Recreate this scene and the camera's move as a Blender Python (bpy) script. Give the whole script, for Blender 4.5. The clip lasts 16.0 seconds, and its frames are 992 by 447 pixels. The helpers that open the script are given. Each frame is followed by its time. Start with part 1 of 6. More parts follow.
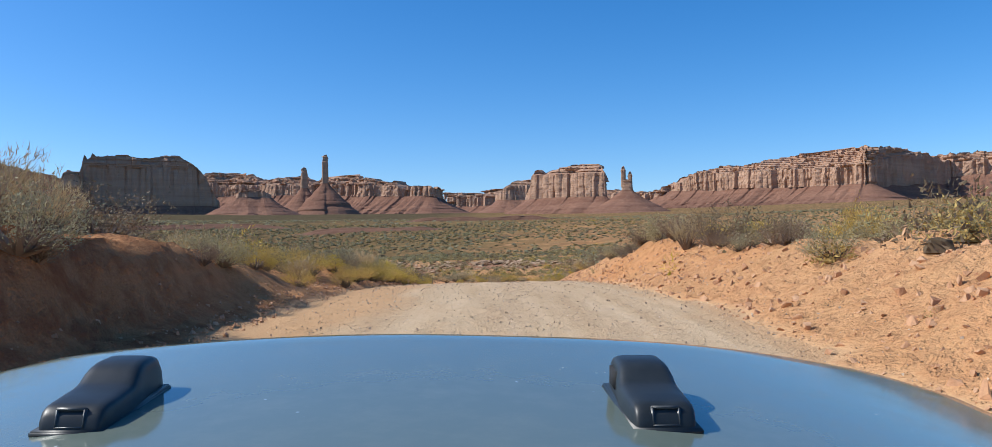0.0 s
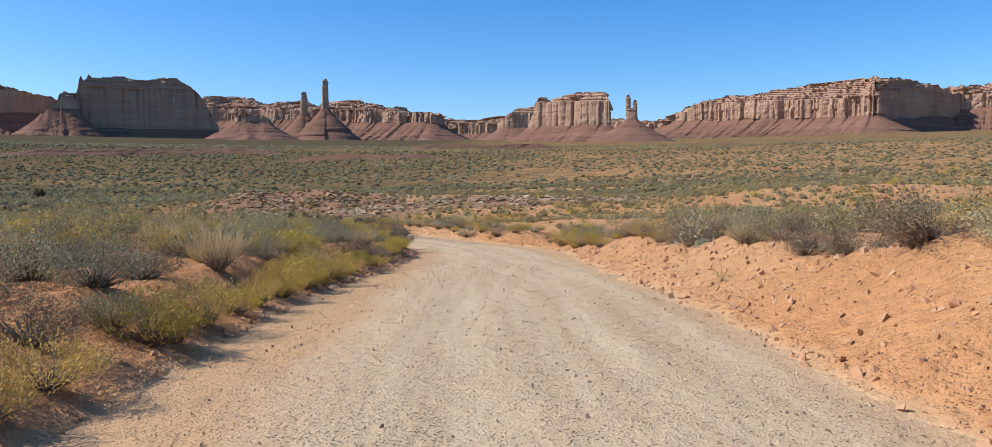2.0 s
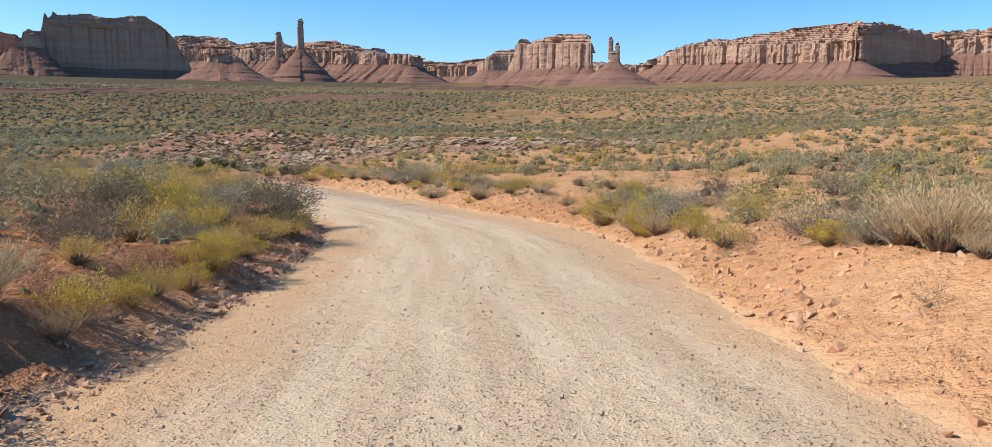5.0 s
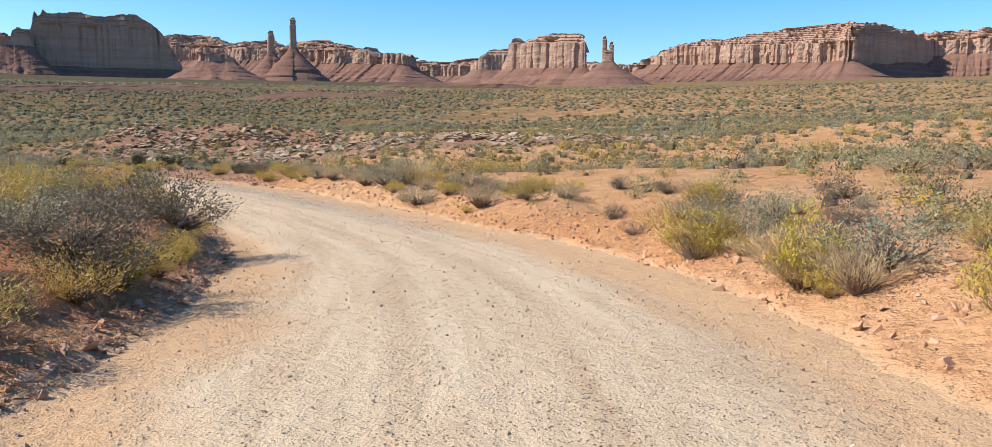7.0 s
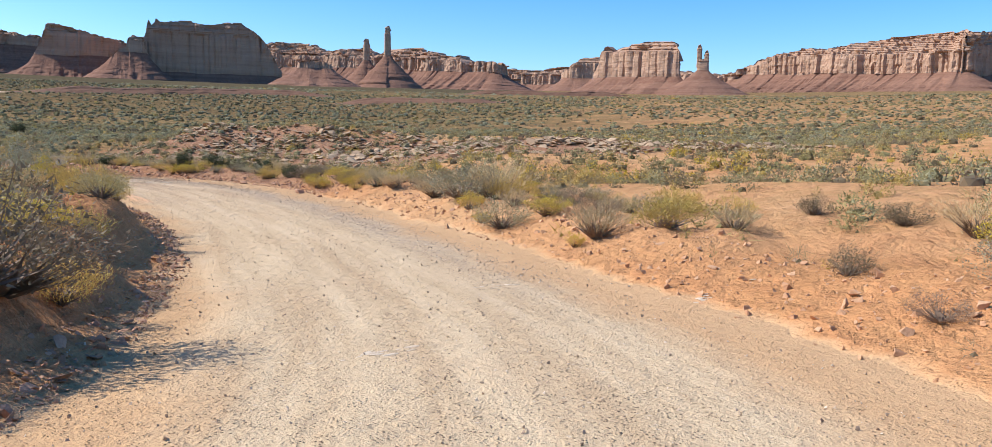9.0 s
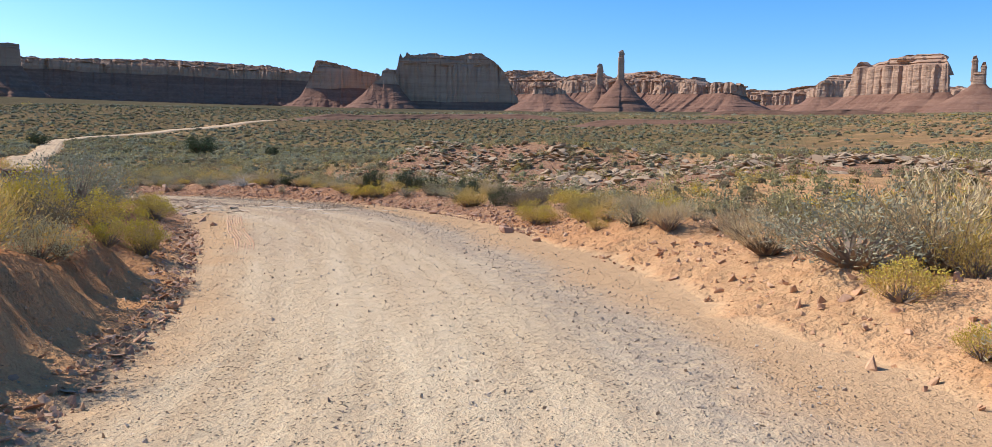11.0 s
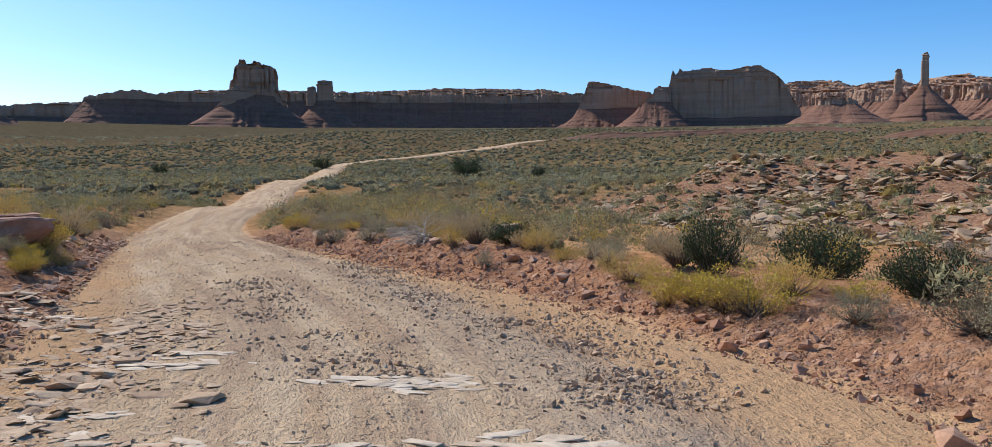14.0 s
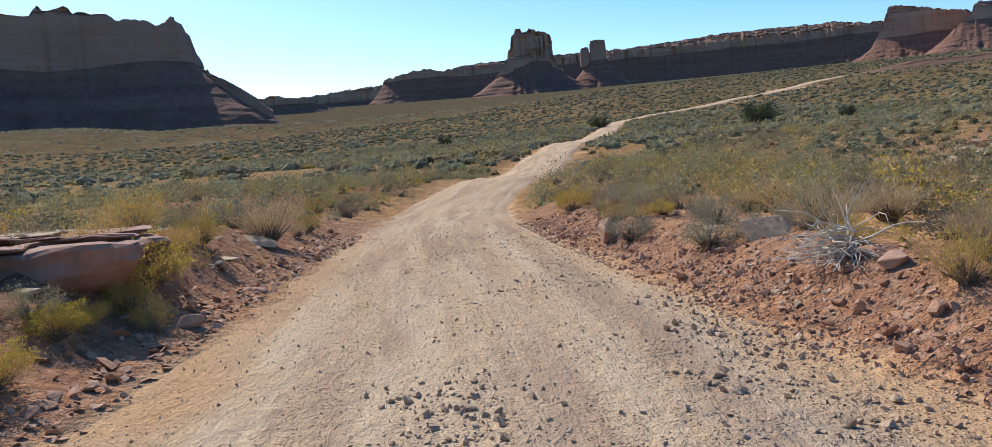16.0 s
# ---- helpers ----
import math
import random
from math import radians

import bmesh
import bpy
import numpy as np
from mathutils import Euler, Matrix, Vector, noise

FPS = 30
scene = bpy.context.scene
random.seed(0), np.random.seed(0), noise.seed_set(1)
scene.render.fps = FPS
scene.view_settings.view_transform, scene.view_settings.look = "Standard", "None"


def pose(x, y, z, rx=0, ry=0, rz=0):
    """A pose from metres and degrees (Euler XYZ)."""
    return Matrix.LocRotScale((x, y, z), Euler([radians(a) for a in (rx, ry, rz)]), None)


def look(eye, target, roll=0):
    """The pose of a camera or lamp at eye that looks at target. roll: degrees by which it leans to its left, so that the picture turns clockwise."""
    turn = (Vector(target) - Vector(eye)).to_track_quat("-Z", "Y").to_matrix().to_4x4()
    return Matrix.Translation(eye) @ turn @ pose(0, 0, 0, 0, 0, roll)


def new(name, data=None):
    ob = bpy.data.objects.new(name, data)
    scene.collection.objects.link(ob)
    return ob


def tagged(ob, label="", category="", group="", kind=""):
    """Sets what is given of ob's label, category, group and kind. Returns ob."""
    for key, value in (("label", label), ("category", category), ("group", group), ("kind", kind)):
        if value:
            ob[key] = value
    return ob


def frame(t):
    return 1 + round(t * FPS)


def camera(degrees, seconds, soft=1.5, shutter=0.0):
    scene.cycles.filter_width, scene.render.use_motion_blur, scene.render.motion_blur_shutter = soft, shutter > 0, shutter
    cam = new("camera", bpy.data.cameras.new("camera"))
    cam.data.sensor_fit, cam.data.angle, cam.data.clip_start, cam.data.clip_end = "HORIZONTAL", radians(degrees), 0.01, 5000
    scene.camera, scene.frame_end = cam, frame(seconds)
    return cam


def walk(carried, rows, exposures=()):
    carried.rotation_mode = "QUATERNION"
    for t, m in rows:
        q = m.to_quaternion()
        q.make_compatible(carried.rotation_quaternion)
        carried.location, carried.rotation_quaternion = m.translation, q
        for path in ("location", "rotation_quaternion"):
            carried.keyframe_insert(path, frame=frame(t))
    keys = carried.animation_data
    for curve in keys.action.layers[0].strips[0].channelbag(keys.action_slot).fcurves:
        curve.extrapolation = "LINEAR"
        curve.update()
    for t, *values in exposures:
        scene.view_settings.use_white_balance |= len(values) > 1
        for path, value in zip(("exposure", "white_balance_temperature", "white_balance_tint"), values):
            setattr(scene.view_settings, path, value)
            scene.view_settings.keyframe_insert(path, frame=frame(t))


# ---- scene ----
cam = camera(63.82, 16.0, 0.7)
PATH = [
    (0, 0, 0, 1.6, 92.487, 0.989, 1.656),
    (0.5, -0.155, 4.07, 2.011, 91.686, 0.858, 1.807),
    (1, -0.335, 8.066, 2.32, 90.202, 0.602, 1.829),
    (1.5, -0.511, 11.996, 2.513, 88.589, 0.353, 1.84),
    (2, -0.675, 15.618, 2.596, 87.304, 0.263, 1.758),
    (2.5, -0.807, 19.22, 2.602, 85.992, 0.143, 1.704),
    (3, -0.947, 22.654, 2.553, 85.26, 0.004, 1.639),
    (3.5, -1.108, 26.014, 2.49, 84.5, -0.264, 1.356),
    (4, -1.23, 29.274, 2.386, 83.923, -0.211, 1.014),
    (4.5, -1.329, 32.344, 2.239, 83.54, -0.12, 0.585),
    (5, -1.399, 35.321, 2.08, 83.322, -0.047, 0.295),
    (5.2, -1.41, 36.555, 2.013, 83.349, 0.194, 0.139),
    (7.3, -1.972, 45.828, 1.472, 83.308, -0.128, -0.205),
    (7.5, -2.004, 46.611, 1.441, 83.928, -0.112, 0.22),
    (8, -2.079, 48.411, 1.345, 84.024, -0.095, 1.457),
    (8.2, -2.156, 49.177, 1.326, 83.73, -0.384, 2.057),
    (10.3, -4.456, 60.313, 0.76, 84.548, -0.739, 16.492),
    (10.5, -4.931, 61.527, 0.738, 84.577, -0.71, 18.254),
    (11, -6.235, 64.535, 0.656, 85.3, -0.788, 22.592),
    (11.5, -7.842, 67.718, 0.586, 85.744, -1.434, 26.199),
    (12, -9.573, 70.724, 0.583, 86.598, -1.5, 29.488),
    (12.5, -11.529, 73.713, 0.616, 86.836, -1.983, 32.233),
    (13, -13.539, 76.553, 0.677, 86.471, -2.138, 34.708),
    (13.5, -15.469, 79.02, 0.694, 86.659, -1.207, 37.633),
    (14, -17.44, 81.119, 0.731, 86.532, 0.013, 41.821),
    (14.5, -19.37, 82.899, 0.753, 86.803, 1.78, 46.88),
    (15, -21.382, 84.364, 0.729, 85.386, 2.18, 52.104),
    (15.5, -23.21, 85.46, 0.67, 84.589, 2.479, 57.066),
    (16, -25.122, 86.45, 0.637, 84.231, 4.439, 61.472),
]
EXPOSURE = [(0, 0.20), (1.5, 0.22), (3.5, 0.42), (5, 0.46), (7.5, 0.60), (11, 0.46), (12, 0.33), (12.5, 0.30), (13.5, 0.26), (14.5, 0.12), (16, 0.32)]
walk(cam, [(t, pose(*v)) for t, *v in PATH], [(t, e, 5750, 11) for t, e in EXPOSURE])

# ---- light ----
SUN_AZ, SUN_EL = 94.0, 42.0          # degrees left of +Y, degrees above the plain
world = bpy.data.worlds.new("sky")
scene.world = world
world.use_nodes = True
wn = world.node_tree.nodes
sky = wn.new("ShaderNodeTexSky")
sky.sky_type = 'NISHITA'
sky.sun_disc = False
sky.sun_elevation = radians(SUN_EL)
sky.sun_rotation = radians(-SUN_AZ)
sky.altitude = 1500
sky.air_density, sky.dust_density, sky.ozone_density = 1.0, 2.3, 2.0
deep = wn.new("ShaderNodeHueSaturation")
deep.inputs["Saturation"].default_value = 1.38
world.node_tree.links.new(sky.outputs[0], deep.inputs["Color"])
world.node_tree.links.new(deep.outputs[0], wn["Background"].inputs[0])
wn["Background"].inputs[1].default_value = 0.132
sun_data = bpy.data.lights.new("sun", 'SUN')
sun_data.energy, sun_data.angle, sun_data.color = 4.2, radians(0.53), (1.0, 0.91, 0.76)
sun = new("sun", sun_data)
_a, _e = radians(SUN_AZ), radians(SUN_EL)
sun.matrix_world = look((0, 0, 60), (math.sin(_a) * math.cos(_e), -math.cos(_a) * math.cos(_e), 60 - math.sin(_e)))


# ---- noise ----
def _hash(i, j, k, seed):
    h = (i * 374761393 + j * 668265263 + k * 2147483647 + seed * 1274126177) & 0xFFFFFFFF
    h = ((h ^ (h >> 13)) * 1274126177) & 0xFFFFFFFF
    h = ((h ^ (h >> 16)) * 2246822519) & 0xFFFFFFFF
    return ((h ^ (h >> 15)) & 0xFFFFFF) / 16777215.0


def vnoise(x, y, z=0.0, seed=0):
    """Smooth value noise, -1 to 1."""
    x, y, z = np.broadcast_arrays(np.asarray(x, float), np.asarray(y, float), np.asarray(z, float))
    i, j, k = (np.floor(v).astype(np.int64) for v in (x, y, z))
    u, v, w = (f * f * (3 - 2 * f) for f in (x - i, y - j, z - k))
    out = 0.0
    for a in (0, 1):
        for b in (0, 1):
            for c in (0, 1):
                wt = (u if a else 1 - u) * (v if b else 1 - v) * (w if c else 1 - w)
                out = out + wt * _hash(i + a, j + b, k + c, seed)
    return out * 2 - 1


def fbm(x, y, z=0.0, seed=0, octaves=4):
    total, amp = 0.0, 1.0
    for o in range(octaves):
        total = total + amp * vnoise(np.asarray(x) * 2 ** o, np.asarray(y) * 2 ** o, np.asarray(z) * 2 ** o, seed + o)
        amp *= 0.5
    return total / 1.6


def smooth(v, a, b):
    u = np.clip((np.asarray(v, float) - a) / (b - a), 0, 1)
    return u * u * (3 - 2 * u)


# ---- materials ----
def mix_node(nt, fac, a, b, kind='MIX'):
    m = nt.nodes.new("ShaderNodeMix")
    m.data_type, m.blend_type = 'RGBA', kind
    for socket, value in ((m.inputs[0], fac), (m.inputs[6], a), (m.inputs[7], b)):
        if hasattr(value, "is_output"):
            nt.links.new(value, socket)
        elif isinstance(value, (int, float)):
            socket.default_value = value
        else:
            socket.default_value = (*value, 1)
    return m.outputs[2]


def ramp(nt, value, lo, hi, a=0.0, b=1.0):
    m = nt.nodes.new("ShaderNodeMapRange")
    nt.links.new(value, m.inputs[0])
    for n, v in zip((1, 2, 3, 4), (lo, hi, a, b)):
        m.inputs[n].default_value = v
    return m.outputs[0]


def math_node(nt, op, a, b=0.0):
    m = nt.nodes.new("ShaderNodeMath")
    m.operation = op
    for socket, value in ((m.inputs[0], a), (m.inputs[1], b)):
        if hasattr(value, "is_output"):
            nt.links.new(value, socket)
        else:
            socket.default_value = value
    return m.outputs[0]


def tex_noise(nt, scale, detail=4, rough=0.55, stretch=None, vec=None):
    n = nt.nodes.new("ShaderNodeTexNoise")
    n.inputs["Scale"].default_value, n.inputs["Detail"].default_value, n.inputs["Roughness"].default_value = scale, detail, rough
    if vec is None:
        vec = nt.nodes.new("ShaderNodeNewGeometry").outputs["Position"]
    if stretch:
        mp = nt.nodes.new("ShaderNodeMapping")
        mp.inputs["Scale"].default_value = stretch
        nt.links.new(vec, mp.inputs[0])
        vec = mp.outputs[0]
    nt.links.new(vec, n.inputs["Vector"])
    return n.outputs[0]


def tex_cells(nt, scale, feature='F1', vec=None, rand=1.0):
    n = nt.nodes.new("ShaderNodeTexVoronoi")
    n.feature = feature
    n.inputs["Scale"].default_value = scale
    n.inputs["Randomness"].default_value = rand
    if vec is None:
        vec = nt.nodes.new("ShaderNodeNewGeometry").outputs["Position"]
    nt.links.new(vec, n.inputs["Vector"])
    return n


def material(name, rough=0.9, spec=0.2, metal=0.0):
    m = bpy.data.materials.new(name)
    m.use_nodes = True
    b = m.node_tree.nodes["Principled BSDF"]
    b.inputs["Roughness"].default_value = rough
    b.inputs["Specular IOR Level"].default_value = spec
    b.inputs["Metallic"].default_value = metal
    return m, m.node_tree, b


def set_colour(nt, b, c):
    if hasattr(c, "is_output"):
        nt.links.new(c, b.inputs["Base Color"])
    else:
        b.inputs["Base Color"].default_value = (*c, 1)


def bump(nt, b, height, strength, distance):
    n = nt.nodes.new("ShaderNodeBump")
    n.inputs["Strength"].default_value, n.inputs["Distance"].default_value = strength, distance
    nt.links.new(height, n.inputs["Height"])
    nt.links.new(n.outputs[0], b.inputs["Normal"])


def attribute(nt, name):
    a = nt.nodes.new("ShaderNodeAttribute")
    a.attribute_name = name
    return a.outputs["Fac"]


def make_ground():
    m, nt, b = material("desert_soil_and_road", 1.0, 0.0)
    road, lat, along, far = (attribute(nt, n) for n in ("road", "lat", "along", "far"))
    # red sandy soil in patches
    big = tex_noise(nt, 0.09, 5)
    fine = tex_noise(nt, 2.6, 6, 0.65)
    grain = tex_noise(nt, 40, 3, 0.7)
    soil = mix_node(nt, ramp(nt, big, 0.35, 0.68), (0.62, 0.30, 0.125), (0.66, 0.385, 0.19))
    soil = mix_node(nt, ramp(nt, fine, 0.45, 0.75, 0, 0.55), soil, (0.42, 0.18, 0.078))
    # low dry grass and litter between the shrubs
    litter = ramp(nt, tex_noise(nt, 0.7, 6, 0.75), 0.44, 0.58)
    wild = ramp(nt, math_node(nt, 'ABSOLUTE', lat), 6.5, 12)
    soil = mix_node(nt, math_node(nt, 'MULTIPLY', litter, ramp(nt, wild, 0, 1, 0.1, 0.36)), soil, (0.31, 0.205, 0.075))
    # fallen twigs and red earth among the sun-side bank's bushes, its shade painted in
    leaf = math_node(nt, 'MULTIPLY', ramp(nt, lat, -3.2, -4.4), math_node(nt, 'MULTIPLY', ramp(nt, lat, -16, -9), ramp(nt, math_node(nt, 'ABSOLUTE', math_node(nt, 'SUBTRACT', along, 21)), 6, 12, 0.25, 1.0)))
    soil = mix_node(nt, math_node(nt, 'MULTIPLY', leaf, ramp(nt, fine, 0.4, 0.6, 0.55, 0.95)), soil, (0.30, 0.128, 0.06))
    # dry grass and fallen twigs under the thick shrubs of the plain, shale chips on the stony hill
    turf = ramp(nt, tex_noise(nt, 1.3, 6, 0.75), 0.36, 0.56, 0.35, 1.0)
    soil = mix_node(nt, math_node(nt, 'MULTIPLY', turf, ramp(nt, attribute(nt, "grass"), 0, 1, 0, 0.85)), soil, (0.19, 0.137, 0.064))
    chips = tex_cells(nt, 5.5)
    shale = mix_node(nt, ramp(nt, chips.outputs["Distance"], 0.1, 0.6), (0.43, 0.265, 0.175), (0.29, 0.15, 0.09))
    soil = mix_node(nt, math_node(nt, 'MULTIPLY', attribute(nt, "stony"), ramp(nt, fine, 0.35, 0.6, 0.6, 1.0)), soil, shale)
    # the distant plain: shrub cover too fine to build
    cover = ramp(nt, tex_noise(nt, 0.16, 7, 0.75), 0.34, 0.5)
    broad = tex_noise(nt, 0.012, 3)
    green = mix_node(nt, ramp(nt, broad, 0.4, 0.6), (0.15, 0.103, 0.048), (0.215, 0.148, 0.068))
    green = mix_node(nt, ramp(nt, tex_noise(nt, 0.02, 5, 0.65, (1, 2.2, 1)), 0.52, 0.62, 0, 0.7), green, (0.16, 0.095, 0.055))
    # the remote plain, darker still: the shrubs' shadows are put into its colour
    green = mix_node(nt, ramp(nt, attribute(nt, "remote"), 0, 1, 0, 0.9), green, mix_node(nt, ramp(nt, tex_noise(nt, 0.05, 5, 0.7), 0.4, 0.6), (0.075, 0.062, 0.036), (0.125, 0.098, 0.058)))
    cover = math_node(nt, 'MAXIMUM', cover, attribute(nt, "remote"))
    soil = mix_node(nt, math_node(nt, 'MULTIPLY', cover, far), soil, green)
    # packed gravel of the carriageway, streaked along its length
    vec = nt.nodes.new("ShaderNodeCombineXYZ")
    nt.links.new(lat, vec.inputs[0])
    nt.links.new(along, vec.inputs[1])
    streak = tex_noise(nt, 1.0, 5, 0.65, (1.9, 0.13, 1), vec.outputs[0])
    worn = ramp(nt, along, 74, 92)
    dull = mix_node(nt, worn, (0.53, 0.37, 0.215), (0.53, 0.355, 0.205))
    pale = mix_node(nt, worn, (0.66, 0.495, 0.305), (0.66, 0.49, 0.31))
    gravel = mix_node(nt, ramp(nt, streak, 0.33, 0.67), dull, pale)
    patch = tex_noise(nt, 0.55, 5, 0.7)
    gravel = mix_node(nt, ramp(nt, patch, 0.5, 0.68, 0, 0.55), gravel, (0.60, 0.42, 0.25))
    damp = math_node(nt, 'MULTIPLY', ramp(nt, tex_noise(nt, 1.0, 5, 0.7, (1.5, 0.14, 1), vec.outputs[0]), 0.48, 0.6, 0, 0.75), worn)
    gravel = mix_node(nt, damp, gravel, (0.43, 0.29, 0.185))
    stones = tex_cells(nt, 26)
    dots = ramp(nt, stones.outputs["Distance"], 0.16, 0.36, 1, 0)
    pick = ramp(nt, tex_noise(nt, 9, 2), 0.44, 0.58)
    dots = math_node(nt, 'MULTIPLY', dots, math_node(nt, 'MULTIPLY', pick, ramp(nt, streak, 0.66, 0.42)))
    gravel = mix_node(nt, math_node(nt, 'MULTIPLY', dots, 0.85), gravel, (0.24, 0.165, 0.115))
    pebble = ramp(nt, tex_cells(nt, 11).outputs["Distance"], 0.1, 0.24, 1, 0)
    pebble = math_node(nt, 'MULTIPLY', pebble, ramp(nt, tex_noise(nt, 4, 2), 0.5, 0.6))
    gravel = mix_node(nt, math_node(nt, 'MULTIPLY', pebble, 0.6), gravel, (0.66, 0.53, 0.38))
    # a windrow of grey gravel along the outer wheel track of the bend
    row = math_node(nt, 'MULTIPLY', ramp(nt, lat, 0.8, 1.7), ramp(nt, lat, 3.1, 2.4))
    row = math_node(nt, 'MULTIPLY', row, math_node(nt, 'MULTIPLY', ramp(nt, along, 60, 72), ramp(nt, along, 108, 94)))
    gravel = mix_node(nt, math_node(nt, 'MULTIPLY', row, ramp(nt, tex_noise(nt, 6, 5, 0.75), 0.38, 0.56, 0.1, 0.8)), gravel, (0.395, 0.295, 0.205))
    # loose orange sand thrown to the sides
    out = math_node(nt, 'ADD', math_node(nt, 'ABSOLUTE', lat), math_node(nt, 'MULTIPLY', tex_noise(nt, 0.5, 4), 1.6))
    gravel = mix_node(nt, ramp(nt, out, 2.7, 3.5, 0, 0.85), gravel, (0.58, 0.35, 0.175))
    edge = math_node(nt, 'ADD', road, math_node(nt, 'MULTIPLY', math_node(nt, 'SUBTRACT', tex_noise(nt, 1.2, 4), 0.5), 0.9))
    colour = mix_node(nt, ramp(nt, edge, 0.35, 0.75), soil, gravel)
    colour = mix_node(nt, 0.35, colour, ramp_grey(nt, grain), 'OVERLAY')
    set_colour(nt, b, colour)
    off = ramp(nt, edge, 0.35, 0.75, 1.0, 0.28)
    lumps = math_node(nt, 'ADD', math_node(nt, 'MULTIPLY', fine, 1.3), math_node(nt, 'MULTIPLY', tex_noise(nt, 9, 5, 0.6), 0.34))
    h = math_node(nt, 'ADD', math_node(nt, 'MULTIPLY', lumps, off), math_node(nt, 'MULTIPLY', grain, 0.09))
    h = math_node(nt, 'ADD', h, math_node(nt, 'MULTIPLY', dots, 0.16))
    churned = math_node(nt, 'MULTIPLY', math_node(nt, 'MULTIPLY', worn, road), tex_noise(nt, 1.0, 6, 0.75, (4.5, 2.0, 1), vec.outputs[0]))
    h = math_node(nt, 'ADD', h, math_node(nt, 'MULTIPLY', churned, 0.7))
    bump(nt, b, h, 1.0, 0.2)
    return m


def ramp_grey(nt, value, lo=0.3, hi=0.7):
    r = ramp(nt, value, 0.3, 0.7, lo, hi)
    c = nt.nodes.new("ShaderNodeCombineColor")
    for i in range(3):
        nt.links.new(r, c.inputs[i])
    return c.outputs[0]


def make_cliff():
    m, nt, b = material("banded_sandstone", 0.92, 0.15)
    band = tex_noise(nt, 1.0, 5, 0.6, (0.0015, 0.0015, 0.055))
    thin = tex_noise(nt, 1.0, 5, 0.75, (0.012, 0.012, 0.13))
    blot = tex_noise(nt, 0.012, 4)
    streak = tex_noise(nt, 1.0, 4, 0.6, (0.045, 0.045, 0.005))
    c = mix_node(nt, ramp(nt, band, 0.34, 0.66), (0.37, 0.22, 0.14), (0.47, 0.305, 0.20))
    c = mix_node(nt, ramp(nt, thin, 0.54, 0.68, 0, 0.38), c, (0.25, 0.14, 0.095))
    c = mix_node(nt, ramp(nt, streak, 0.52, 0.7, 0, 0.28), c, (0.21, 0.125, 0.09))
    c = mix_node(nt, ramp(nt, blot, 0.4, 0.7, 0, 0.35), c, (0.50, 0.32, 0.215))
    set_colour(nt, b, c)
    h = math_node(nt, 'ADD', thin, streak)
    bump(nt, b, h, 0.7, 6.0)
    return m


def make_talus():
    m, nt, b = material("red_scree", 0.95, 0.1)
    band = tex_noise(nt, 1.0, 4, 0.6, (0.002, 0.002, 0.09))
    grit = tex_noise(nt, 0.10, 6, 0.75)
    c = mix_node(nt, ramp(nt, band, 0.4, 0.62), (0.20, 0.102, 0.066), (0.255, 0.137, 0.088))
    c = mix_node(nt, ramp(nt, grit, 0.5, 0.66, 0, 0.5), c, (0.32, 0.195, 0.13))
    c = mix_node(nt, ramp(nt, tex_noise(nt, 0.035, 6, 0.75), 0.5, 0.64, 0, 0.5), c, (0.15, 0.078, 0.052))
    set_colour(nt, b, c)
    bump(nt, b, tex_noise(nt, 0.05, 6, 0.75), 0.6, 7.0)
    return m


def make_rock(name, c1, c2, scale=3.0):
    m, nt, b = material(name, 0.88, 0.2)
    info = nt.nodes.new("ShaderNodeNewGeometry").outputs["Random Per Island"]
    c = mix_node(nt, info, c1, c2)
    c = mix_node(nt, ramp(nt, tex_noise(nt, scale, 6, 0.7), 0.45, 0.7, 0, 0.6), c, tuple(v * 0.55 for v in c1))
    set_colour(nt, b, c)
    bump(nt, b, tex_noise(nt, scale * 4, 5, 0.65), 0.6, 0.03)
    return m


def make_plant(name, c1, c2, c3=None, tone=False, through_light=0.18):
    """Leaves and twigs: the colour varies from leaf to leaf and from plant to plant."""
    m, nt, b = material(name, 0.85, 0.15)
    if tone:
        r = attribute(nt, "tone")
    else:
        r = nt.nodes.new("ShaderNodeObjectInfo").outputs["Random"]
    leaf = nt.nodes.new("ShaderNodeNewGeometry").outputs["Random Per Island"]
    c = mix_node(nt, leaf, c1, c2)
    if c3:
        c = mix_node(nt, ramp(nt, r, 0.15, 1.0, 0, 0.85), c, c3)
    v = nt.nodes.new("ShaderNodeHueSaturation")
    nt.links.new(c, v.inputs["Color"])
    nt.links.new(ramp(nt, r, 0, 1, 0.75, 1.25), v.inputs["Value"])
    nt.links.new(v.outputs[0], b.inputs["Base Color"])
    tr = nt.nodes.new("ShaderNodeBsdfTranslucent")
    nt.links.new(v.outputs[0], tr.inputs[0])
    ms = nt.nodes.new("ShaderNodeMixShader")
    ms.inputs[0].default_value = through_light
    nt.links.new(b.outputs[0], ms.inputs[1])
    nt.links.new(tr.outputs[0], ms.inputs[2])
    nt.links.new(ms.outputs[0], nt.nodes["Material Output"].inputs[0])
    return m


